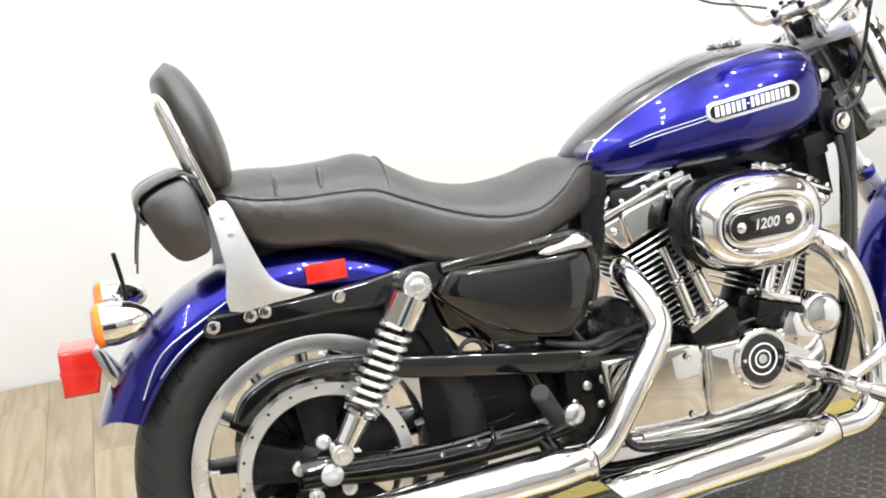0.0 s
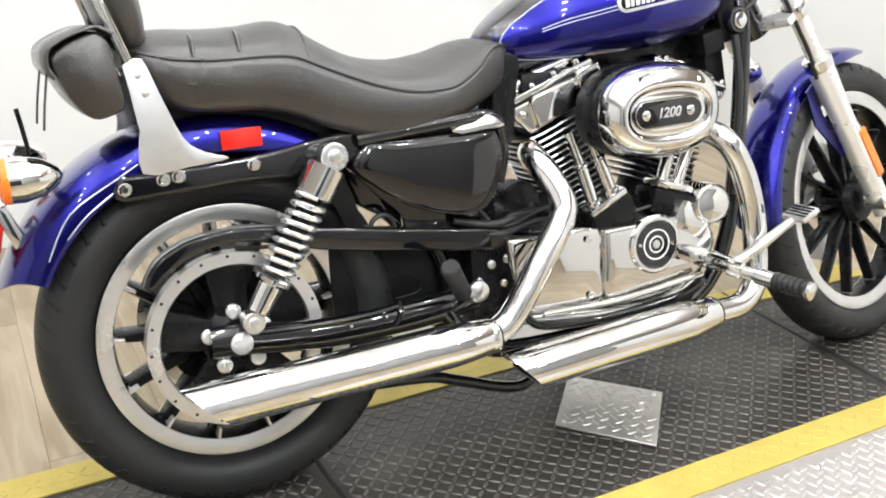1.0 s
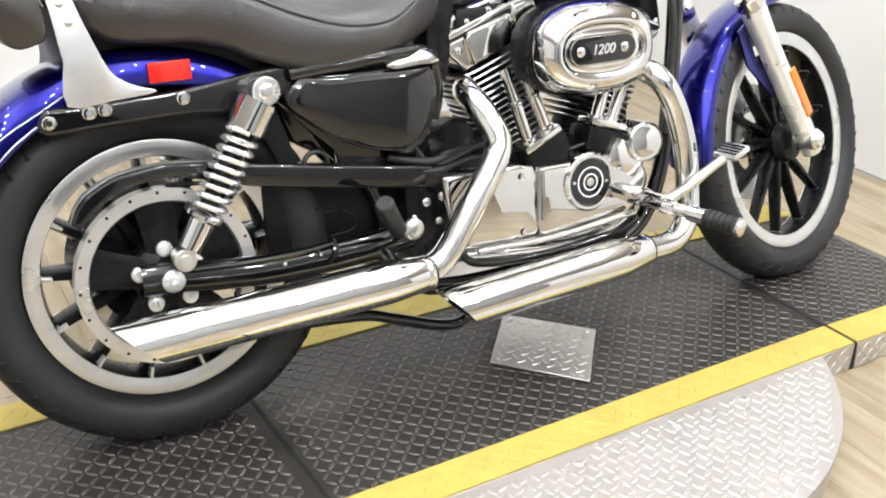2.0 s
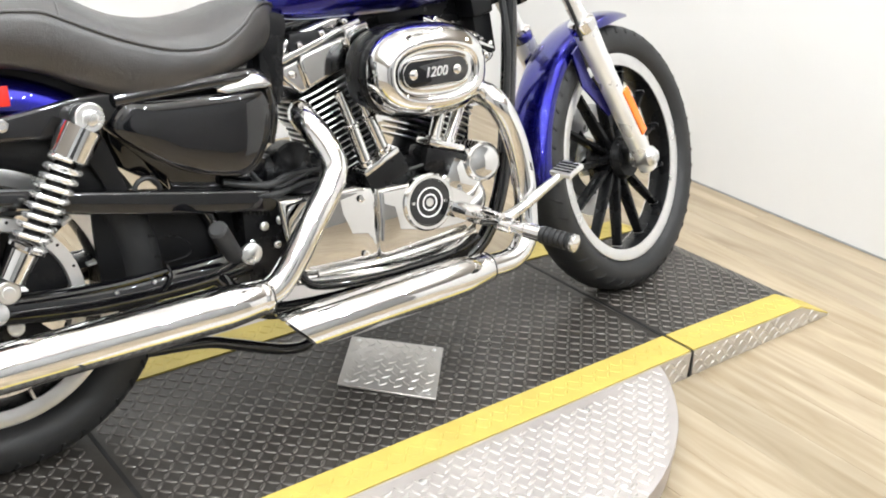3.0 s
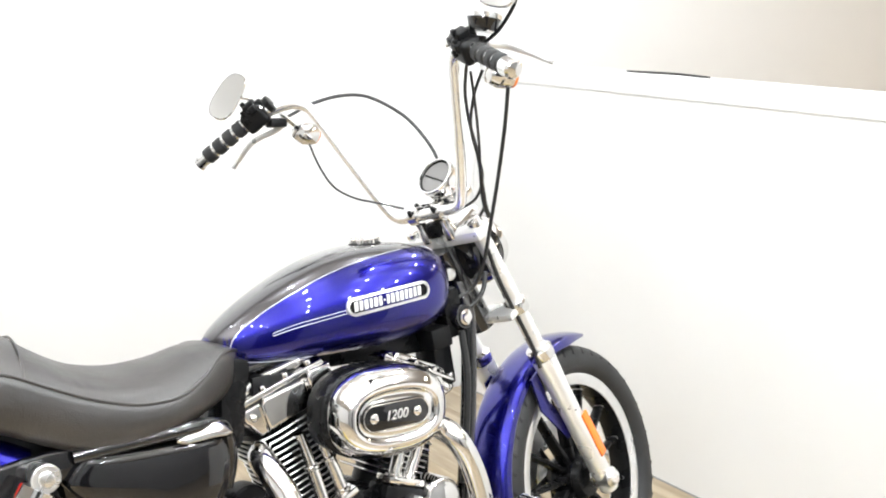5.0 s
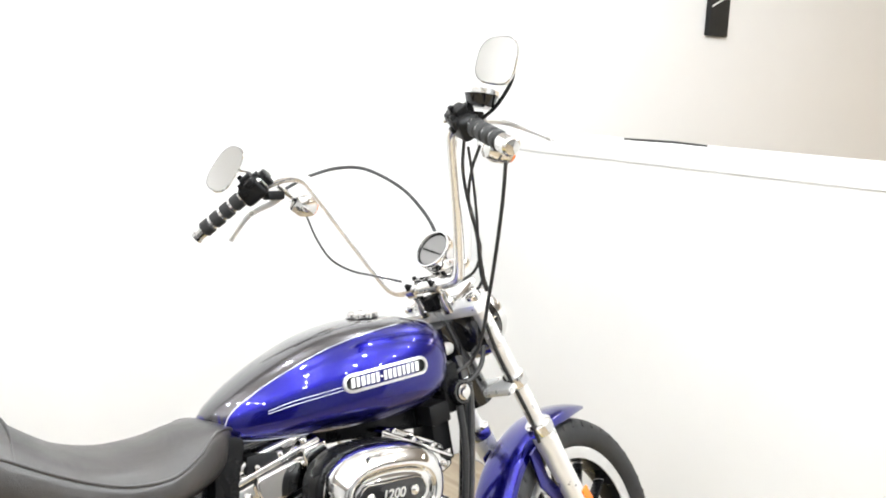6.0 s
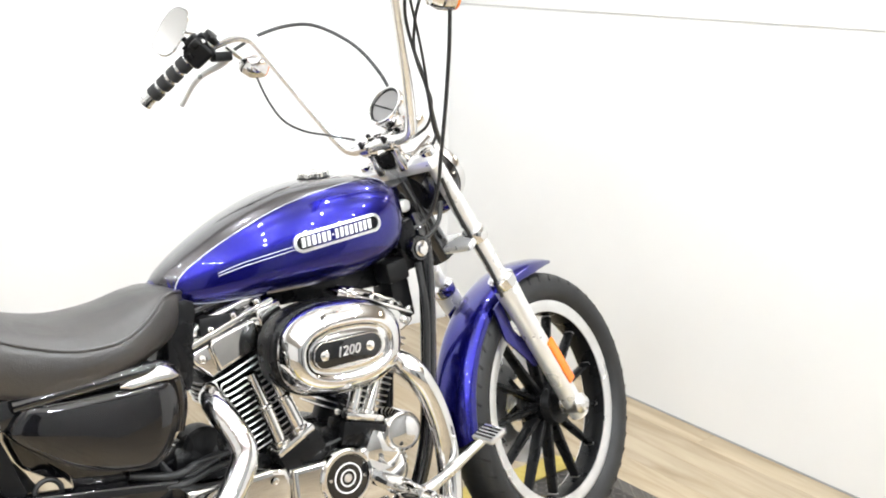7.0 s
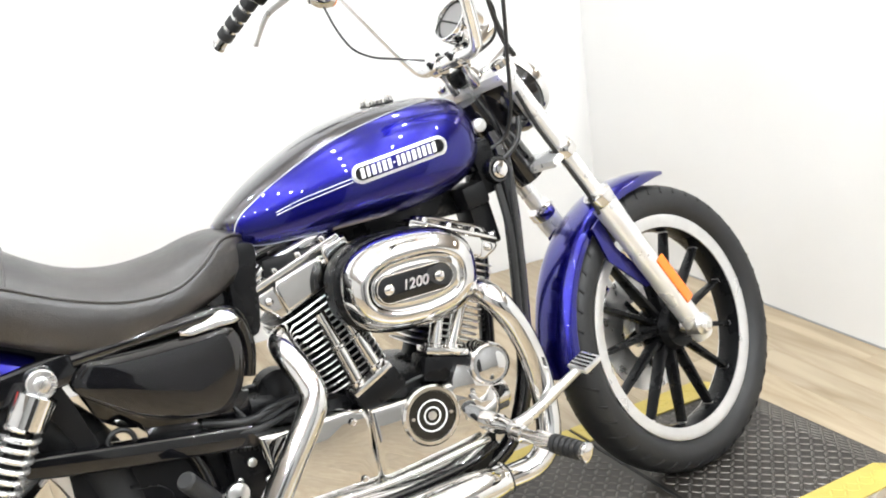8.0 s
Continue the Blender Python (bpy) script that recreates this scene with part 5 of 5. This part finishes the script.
# cables
for name, label, r, pts in (
        ("brake_hose", "black brake hose", 0.0042, [(1.122, -.3, 1.281), (1.134, -.27, 1.202), (1.151, -.22, 1.096), (1.166, -.17, .998), (1.181, -.12, .908), (1.174, -.08, .849), (1.123, -.06, .825)]),
        ("clutch_cable", "black clutch cable", 0.0042, [(0.915, .335, 1.25), (.962, .32, 1.276), (1.001, .29, 1.299), (1.064, .26, 1.316), (1.107, .2, 1.308), (1.155, .13, 1.26), (1.181, .08, 1.202), (1.196, .05, 1.143), (1.193, .03, 1.073)]),
        ("switch_wire", "thin black wire", 0.0026, [(.977, .27, 1.2), (.984, .24, 1.145), (.996, .2, 1.096), (1.018, .15, 1.068), (1.047, .1, 1.054), (1.098, .06, 1.037)]),
        ("throttle_cable", "black throttle cable", 0.0038, [(1.034, -.28, 1.335), (1.049, -.25, 1.275), (1.088, -.21, 1.219), (1.137, -.17, 1.159), (1.181, -.13, 1.084), (1.209, -.1, 1.038), (1.218, -.06, 1.005)]),
        ("throttle_cable", "black throttle cable", 0.0034, [(1.065, -.29, 1.315), (1.072, -.25, 1.269), (1.092, -.21, 1.207), (1.139, -.17, 1.147), (1.174, -.14, 1.103), (1.183, -.1, 1.053), (1.147, -.06, 1.024)]),
        ("wire_loom", "black wire loom", [0.003, 0.003, 0.003, 0.006, 0.006], [(1.034, -.29, 1.311), (1.083, -.24, 1.24), (1.128, -.19, 1.171), (1.161, -.15, 1.11), (1.2, -.11, 1.045), (1.228, -.09, 1.011)])):
    tube(name, pts, r, CABLE, bike, label, 8, 8)

# neck details
tube("fork_brake_line", [M @ Vector(p) for p in ((OFF - 0.020, -LEG - 0.016, 1.05), (OFF - 0.027, -LEG - 0.010, 0.96), (OFF - 0.025, -LEG - 0.008, 0.86), (OFF - 0.026, -LEG - 0.008, 0.78), (OFF - 0.032, -LEG - 0.004, 0.72))], 0.0045, CABLE, bike, "black line beside the fork leg", 8, 6)
tube("wire_conduit", [(1.135, -0.088, 0.76), (1.138, -0.098, 0.66), (1.128, -0.10, 0.55), (1.112, -0.10, 0.42)], 0.0085, CABLE, bike, "black wire conduit on the frame tube", 8, 6)
box("relay_box", (1.105, -0.02, 0.69), (0.05, 0.08, 0.11), PLASTIC, bike, "black relay box", 0.008, (0, -8, 0))
box("ignition_block", (1.128, -0.045, 0.80), (0.05, 0.06, 0.11), SATINBLACK, bike, "black ignition switch block", 0.008, (0, -12, 0))
ign = lathe("ignition_switch", (1.142, -0.07, 0.790), (0.1, -1, 0), [(0, 0.029), (0.020, 0.029), (0.024, 0.026), (0.024, 0.021), (0.018, 0.019)], GLOSSBLACK, bike, "round black ignition switch", 24)
lathe("switch_core", (1.142, -0.07, 0.790), (0.1, -1, 0), [(0.01, 0.019), (0.026, 0.018), (0.028, 0.013), (0.032, 0.012), (0.034, 0.004)], CHROME, ign, "chrome switch core", 20)
tube("neck_hose", [(1.10, -0.055, 0.800), (1.135, -0.075, 0.802), (1.175, -0.085, 0.815), (1.205, -0.085, 0.845), (1.218, -0.08, 0.885)], 0.0055, CABLE, bike, "black hose curving round the neck", 10, 6)
lathe("headlight_bucket", (1.225, 0, 0.915), (1, 0.3, 0), [(-0.03, 0.03), (-0.02, 0.055), (0.02, 0.068), (0.05, 0.07)], GLOSSBLACK, bike, "black headlight bucket", 28)
lathe("neck_cap", (1.143, -0.04, 0.884), (0, -1, 0), [(0, 0.015), (0.008, 0.014), (0.010, 0.005)], BRUSHED, bike, "round neck cap", 16)
lathe("neck_bolt", (1.12, -0.04, 0.842), (0, -1, 0), [(0, 0.010), (0.006, 0.009), (0.008, 0.004)], CHROME, bike, "", 14)
box("coil_cover", (1.088, -0.05, 0.748), (0.055, 0.06, 0.048), PLASTIC, bike, "black coil cover", 0.008, (0, -10, 0))

# foot controls
PEG = Vector((0.062, -0.150, -0.026)).normalized()
PEG_AT = Vector((0.980, -0.246, 0.309))
lathe("foot_peg", PEG_AT, PEG, [(0.095, 0.014), (0.099, 0.0175)] + [(0.102 + 0.0115 * k + d, 0.0185 - e) for k in range(5) for d, e in ((0, 0), (0.0075, 0), (0.0085, 0.0025), (0.0105, 0.0025))] + [(0.165, 0.0185), (0.168, 0.017)], RUBBER, bike, "black ribbed rubber foot peg", 20)
lathe("peg_barrel", PEG_AT, PEG, [(0, 0.012), (0.003, 0.0165), (0.03, 0.0165), (0.033, 0.0125), (0.06, 0.0125), (0.063, 0.0165), (0.098, 0.0165), (0.100, 0.012)], CHROME, bike, "chrome peg barrel", 20)
lathe("foot_peg_cap", Vector(PEG_AT) + PEG * 0.168, PEG, [(0, 0.018), (0.003, 0.0195), (0.010, 0.0185), (0.014, 0.012), (0.015, 0.002)], CHROME, bike, "chrome peg cap", 20)
lathe("peg_mount", (0.965, -0.13, 0.318), (0.1, -1, 0), [(0, 0.02), (0.09, 0.02), (0.10, 0.016), (0.13, 0.014)], CHROME, bike, "chrome peg mount", 16)
tube("brake_pedal_arm", [(0.985, -0.222, 0.304), (1.025, -0.229, 0.314), (1.070, -0.236, 0.336), (1.118, -0.24, 0.362), (1.160, -0.245, 0.384)], [0.013, 0.0125, 0.011, 0.010, 0.009], BRUSHED, bike, "silver brake pedal", 12, 5)
pad = box("brake_pedal_pad", (1.166, -0.25, 0.392), (0.046, 0.066, 0.012), BRUSHED, bike, "ribbed silver brake pad", 0.004, (0, -25, 0))
for k in range(4):
    q = -0.0135 + k * 0.009
    box("pad_rib", (1.166 + q * math.cos(radians(25)) - 0.0065 * math.sin(radians(25)), -0.25, 0.392 + q * math.sin(radians(25)) + 0.0065 * math.cos(radians(25))), (0.0042, 0.058, 0.003), SATINBLACK, pad, "black rubber rib", 0.001, (0, -25, 0))
tube("brake_rod", [(0.58, -0.18, 0.272), (0.75, -0.182, 0.268), (0.96, -0.185, 0.285)], 0.0065, CHROME, bike, "chrome brake rod", 10, 3)
tube("oil_line", [(0.555, -0.15, 0.305), (0.56, -0.16, 0.262), (0.60, -0.165, 0.242), (0.72, -0.165, 0.232), (0.90, -0.165, 0.24), (0.985, -0.16, 0.262)], 0.009, GLOSSBLACK, bike, "black pipe below the cam cover", 10, 6)
lathe("passenger_peg", (0.425, -0.16, 0.335), (-0.42, -0.45, 0.62), [(0, 0.010), (0.012, 0.012), (0.016, 0.017), (0.11, 0.018), (0.114, 0.014)], RUBBER, bike, "folded black rubber passenger peg", 20)
lathe("pivot_cap", (0.468, -0.125, 0.330), (0, -1, 0), [(0, 0.022), (0.01, 0.021), (0.014, 0.012)], BRUSHED, bike, "round swingarm pivot cap", 20)
tube("lower_rail", [(0.26, -0.06, 0.165), (0.38, -0.055, 0.150), (0.45, -0.05, 0.125), (0.56, -0.05, 0.085), (0.62, -0.05, 0.09), (0.68, -0.05, 0.15)], 0.012, GLOSSBLACK, bike, "black lower exhaust bracket", 10, 6)
tube("side_stand", [(0.80, 0.12, 0.17), (0.86, 0.19, 0.085), (0.90, 0.255, 0.005)], 0.012, GLOSSBLACK, bike, "black side stand", 10, 3)

# blue fender stay to the fork leg
for s in (-1, 1):
    plate("fender_stay", [(0.02, 0.70), (-0.012, 0.70), (-0.030, 0.62), (0.01, 0.50), (0.032, 0.49), (0.036, 0.52), (0.010, 0.62)], s * 0.066, s * 0.072, BLUE, bike, "glossy blue fender stay", 0.001, M)

# rear end
box("fender_reflector", (0.049, -0.106, 0.680), (0.072, 0.008, 0.034), RED, bike, "red side reflector", 0.002)
for s in (-1, 1):
    plate("sissy_bar_plate", curve2([(-0.133, 0.822), (-0.102, 0.830), (-0.080, 0.770), (-0.052, 0.695), (-0.02, 0.668), (0.02, 0.652), (-0.05, 0.646), (-0.125, 0.645), (-0.120, 0.715)], 3), s * 0.128, s * 0.122, ALLOY, bike, "brushed steel backrest side plate", 0.0015)
    for x, z in ((-0.112, 0.805), (-0.103, 0.775)):
        lathe("plate_screw", (x, s * 0.128, z), (0, s, 0), [(0, 0.0065), (0.003, 0.006), (0.004, 0.003)], BRUSHED, bike, "", 12)
tube("sissy_bar", [(-0.110, -0.118, 0.79), (-0.130, -0.118, 0.85), (-0.160, -0.112, 0.95), (-0.174, -0.10, 1.0), (-0.178, -0.05, 1.015), (-0.178, 0.05, 1.015), (-0.174, 0.10, 1.0), (-0.160, 0.112, 0.95), (-0.130, 0.118, 0.85), (-0.110, 0.118, 0.79)], 0.0085, CHROME, bike, "chrome sissy bar", 12, 5)
bm = bmesh.new()
rings = []
PAD = ((-0.098, 0.842, 0.055, 0.016), (-0.104, 0.852, 0.088, 0.029), (-0.113, 0.90, 0.108, 0.037), (-0.128, 0.96, 0.112, 0.039), (-0.146, 1.015, 0.104, 0.035), (-0.160, 1.050, 0.084, 0.026), (-0.167, 1.065, 0.050, 0.011))
lines = smooth_line([(x, z, w) for x, z, w, d in PAD], 5)
depths = smooth_line([(d, 0, 0) for x, z, w, d in PAD], 5)
for (x, z, w), (d, _, _) in zip(lines, depths):
    rings.append([Vector((x + v * d / 0.03, u, z + v * 0.3)) for u, v in oval(0, 0, w, 0.03, 2.4, 48)])
add_rings(bm, rings)
part("backrest_pad", bm, LEATHER, bike, "black leather passenger backrest pad", sharp=70)
tail = plate("tail_light", [(-0.413, 0.616), (-0.336, 0.614), (-0.358, 0.536), (-0.416, 0.537)], -0.056, 0.056, RED, bike, "red tail light", 0.009, seg=3)
plate("lens_band", [(-0.4155, 0.581), (-0.348, 0.578), (-0.350, 0.572), (-0.416, 0.574)], -0.0572, 0.0572, RED, tail, "", 0.001)
box("tail_light_base", (-0.335, 0, 0.573), (0.022, 0.12, 0.088), CHROME, bike, "chrome tail light base", 0.006, (0, -20, 0))
for s in (-1, 1):
    sig = lathe("rear_turn_signal", (-0.30, s * 0.135, 0.664), (0.95, 0, 0.0), [(-0.03, 0.036), (-0.01, 0.037), (0.02, 0.030), (0.045, 0.014), (0.050, 0.003)], CHROME, bike, "chrome bullet rear turn signal", 24)
    lathe("signal_lens", (-0.33, s * 0.135, 0.664), (-1, 0, 0), [(0, 0.037), (0.010, 0.036), (0.016, 0.025), (0.018, 0.003)], ORANGE, sig, "amber lens", 24)
tube("signal_bar", [(-0.285, -0.14, 0.664), (-0.30, 0, 0.67), (-0.285, 0.14, 0.664)], 0.009, CHROME, bike, "chrome signal bracket", 10, 4)
tube("plate_bracket", [(-0.29, -0.02, 0.655), (-0.288, -0.02, 0.70), (-0.296, -0.02, 0.765)], 0.004, SATINBLACK, bike, "thin black plate bracket", 8, 2)

# worn script on the long muffler, as plain bars
for k in range(9):
    a = radians(38)
    mx = 0.048 + k * 0.0133 + 0.002 * (k % 2)
    box("muffler_mark", (mx, -0.222 - 0.0409 * math.cos(a), 0.260 + (mx + 0.092) * 0.0187 + 0.0409 * math.sin(a)), (0.009 + 0.003 * (k % 3 == 0), 0.0008, 0.008 + 0.004 * (k % 4 == 0)), WHITEMARK, muf1, "", 0.0002, (-38, 0, 0))

for line in (((0.349, 146.1), (0.363, 132.8), (0.354, 118), (0.357, 110.8)), ((0.341, 138.6), (0.341, 130.6), (0.339, 120.4))):
    tube("pinstripe", [(math.cos(radians(a)) * r, -0.1035, 0.3255 + math.sin(radians(a)) * r) for r, a in line], 0.0014, SILVERLINE, rear_fender, "thin silver pinstripe", 6, 4)

# tool bag strapped behind the backrest
bag = new("leather_bag")
bag.matrix_basis = pose(0, 0, 0, -10)
tagged(bag, "small black leather bag strapped to the sissy bar", "bag")
bm = bmesh.new()
rings = []
for u, sc in ((-0.132, 0.93), (-0.128, 0.985), (-0.06, 1.01), (0.06, 1.01), (0.128, 0.985), (0.132, 0.93)):
    base = curve2([(-0.148, 0.858), (-0.140, 0.80), (-0.138, 0.757), (-0.160, 0.744), (-0.188, 0.742), (-0.213, 0.768), (-0.232, 0.81), (-0.238, 0.845), (-0.205, 0.868), (-0.165, 0.878), (-0.148, 0.858)], 3)[:-1]
    rings.append([Vector((-0.188 + (x + 0.188) * sc, u, 0.81 + (z - 0.81) * sc)) for x, z in base])
add_rings(bm, rings)
part("bag_body", bm, LEATHER, bag, sharp=60)
bm = bmesh.new()
rings = []
flap = [Vector((x, z)) for x, z in curve2([(-0.142, 0.872), (-0.165, 0.886), (-0.205, 0.877), (-0.240, 0.858), (-0.245, 0.83), (-0.236, 0.812)], 4)]
for y, sc in ((-0.137, 0.5), (-0.135, 1.0), (0.135, 1.0), (0.137, 0.5)):
    top, low = [], []
    for i, p in enumerate(flap):
        d = (flap[min(i + 1, len(flap) - 1)] - flap[max(i - 1, 0)]).normalized()
        nrm = Vector((-d.y, d.x)) * -0.003 * sc
        top.append(Vector((p.x + nrm.x, y, p.y + nrm.y)))
        low.append(Vector((p.x - nrm.x, y, p.y - nrm.y)))
    rings.append(top + low[::-1])
add_rings(bm, rings)
part("bag_flap", bm, LEATHER, bag, "overhanging leather flap", sharp=60)
for y in (-0.07, 0.07):
    tube("bag_lace", [(-0.243, y, 0.82), (-0.255, y - 0.01, 0.77), (-0.262, y - 0.012, 0.73)], 0.002, LEATHER, bag, "hanging leather lace", 6, 3)

# ---- beyond the partition ----
poster = new("wall_panel")
tagged(poster, "narrow black panel with thin white lines on the white wall", "wall panel")
box("panel_board", (3.875, 1.645, 2.05), (0.14, 0.03, 0.52), DARK, poster, "", 0.003)
for z, t in ((1.96, 28), (1.995, 20)):
    box("panel_line", (3.875, 1.628, z), (0.14, 0.004, 0.007), WHITEMARK, poster, "thin white line", 0.001, (0, -t, 0))
# black strand drawn where the cap's shading makes a thin dark line
cap_shade = new("cap_shade_line")
tagged(cap_shade, "thin black line drawn on the partition cap for its shading", "cable")
tube("shade_strand", [(2.46, 0.86, 1.322), (2.45, 0.74, 1.325), (2.47, 0.62, 1.326), (2.49, 0.52, 1.322)], 0.004, CABLE, cap_shade, "", 8, 4)

# ---- floor planks ----
floor = bpy.data.objects["floor"]
plank_w = 0.128
bm = bmesh.new()
add_box(bm, Matrix.Identity(4), plank_w - 0.0006, 1.2, 0.008, 0.0006, 1)
plank_me = bpy.data.meshes.new("plank")
bm.to_mesh(plank_me)
bm.free()
plank_me.materials.append(OAK)
rng = random.Random(3)
rest = bmesh.new()
for i in range(-39, 44):
    x = i * plank_w + 0.5
    off = rng.random() * 1.2
    for j in range(-6, 4):
        y = j * 1.2006 + off
        y0, y1 = max(y - 0.6, -5.04), min(y + 0.6, 1.65)
        if -1.4 < x < 2.9 and -2.9 < y < 1.7:
            ob = new("plank", plank_me)
            ob.parent = floor
            ob.location = (x, (y0 + y1) / 2, FLOOR_Z - 0.004)
            ob.scale.y = (y1 - y0) / 1.2
        elif y1 - y0 > 0.02:
            corners_ = [(x + sx * (plank_w / 2 - 0.0003), yy) for sx, yy in ((-1, y0), (1, y0), (1, y1), (-1, y1))]
            up = [rest.verts.new((cx_, cy_, FLOOR_Z)) for cx_, cy_ in corners_]
            down = [rest.verts.new((cx_, cy_, FLOOR_Z - 0.008)) for cx_, cy_ in corners_]
            rest.faces.new(up)
            for q in range(4):
                rest.faces.new((up[q], down[q], down[(q + 1) % 4], up[(q + 1) % 4]))
tagged(part("far_planks", rest, OAK, floor), kind="stuff")

# ---- ceiling globes, and an added panel beyond the partition ----
FILLGLOW = glow("fill_lens", (1.0, 0.97, 0.92), 6.0)


def fill_panel(x, y, sx, sy, watts, tone=(0.90, 0.955, 1.0)):
    root = new("fill_panel")
    root.location = (x, y, CEIL)
    tagged(root, "unseen ceiling panel added to warm the wall past the partition", "ceiling light", "ceiling lights")
    box("light_frame", (0, 0, -0.015), (sx + 0.05, sy + 0.05, 0.03), CEILPAINT, root, "", 0.003)
    box("diffuser", (0, 0, -0.032), (sx, sy, 0.006), FILLGLOW, root, "glowing face of the added panel", 0.001)
    lamp = area_lamp("fill_lamp", (x, y, CEIL - 0.05), (x, y, 0), sx, sy, watts, tone)
    return root


# unseen panel, added to brighten and warm the wall past the partition
fill_panel(4.6, -0.6, 0.3, 1.2, 16, (1.0, 0.86, 0.68))


def globe_light(x, y, watts):
    root = new("ceiling_globe")
    root.location = (x, y, CEIL)
    tagged(root, "small round globe light on a short white ceiling stem", "ceiling light", "ceiling globes")
    lathe("rose", (0, 0, 0), (0, 0, -1), [(0, 0.06), (0.01, 0.058), (0.014, 0.02), (0.20, 0.012)], CEILPAINT, root, "", 20)
    lamp = bpy.data.lights.new("globe_lamp", "POINT")
    lamp.energy, lamp.shadow_soft_size, lamp.color = watts, 0.03, (0.90, 0.955, 1.0)
    new("globe_lamp", lamp).location = (x, y, CEIL - 0.26)
    return root


for ix in range(5):
    for iy in range(4):
        globe_light(-1.5 + ix * 1.0, -0.55 - iy * 1.05, 30)
for ix in range(5):
    globe_light(-1.5 + ix * 1.0, 0.55, 24)
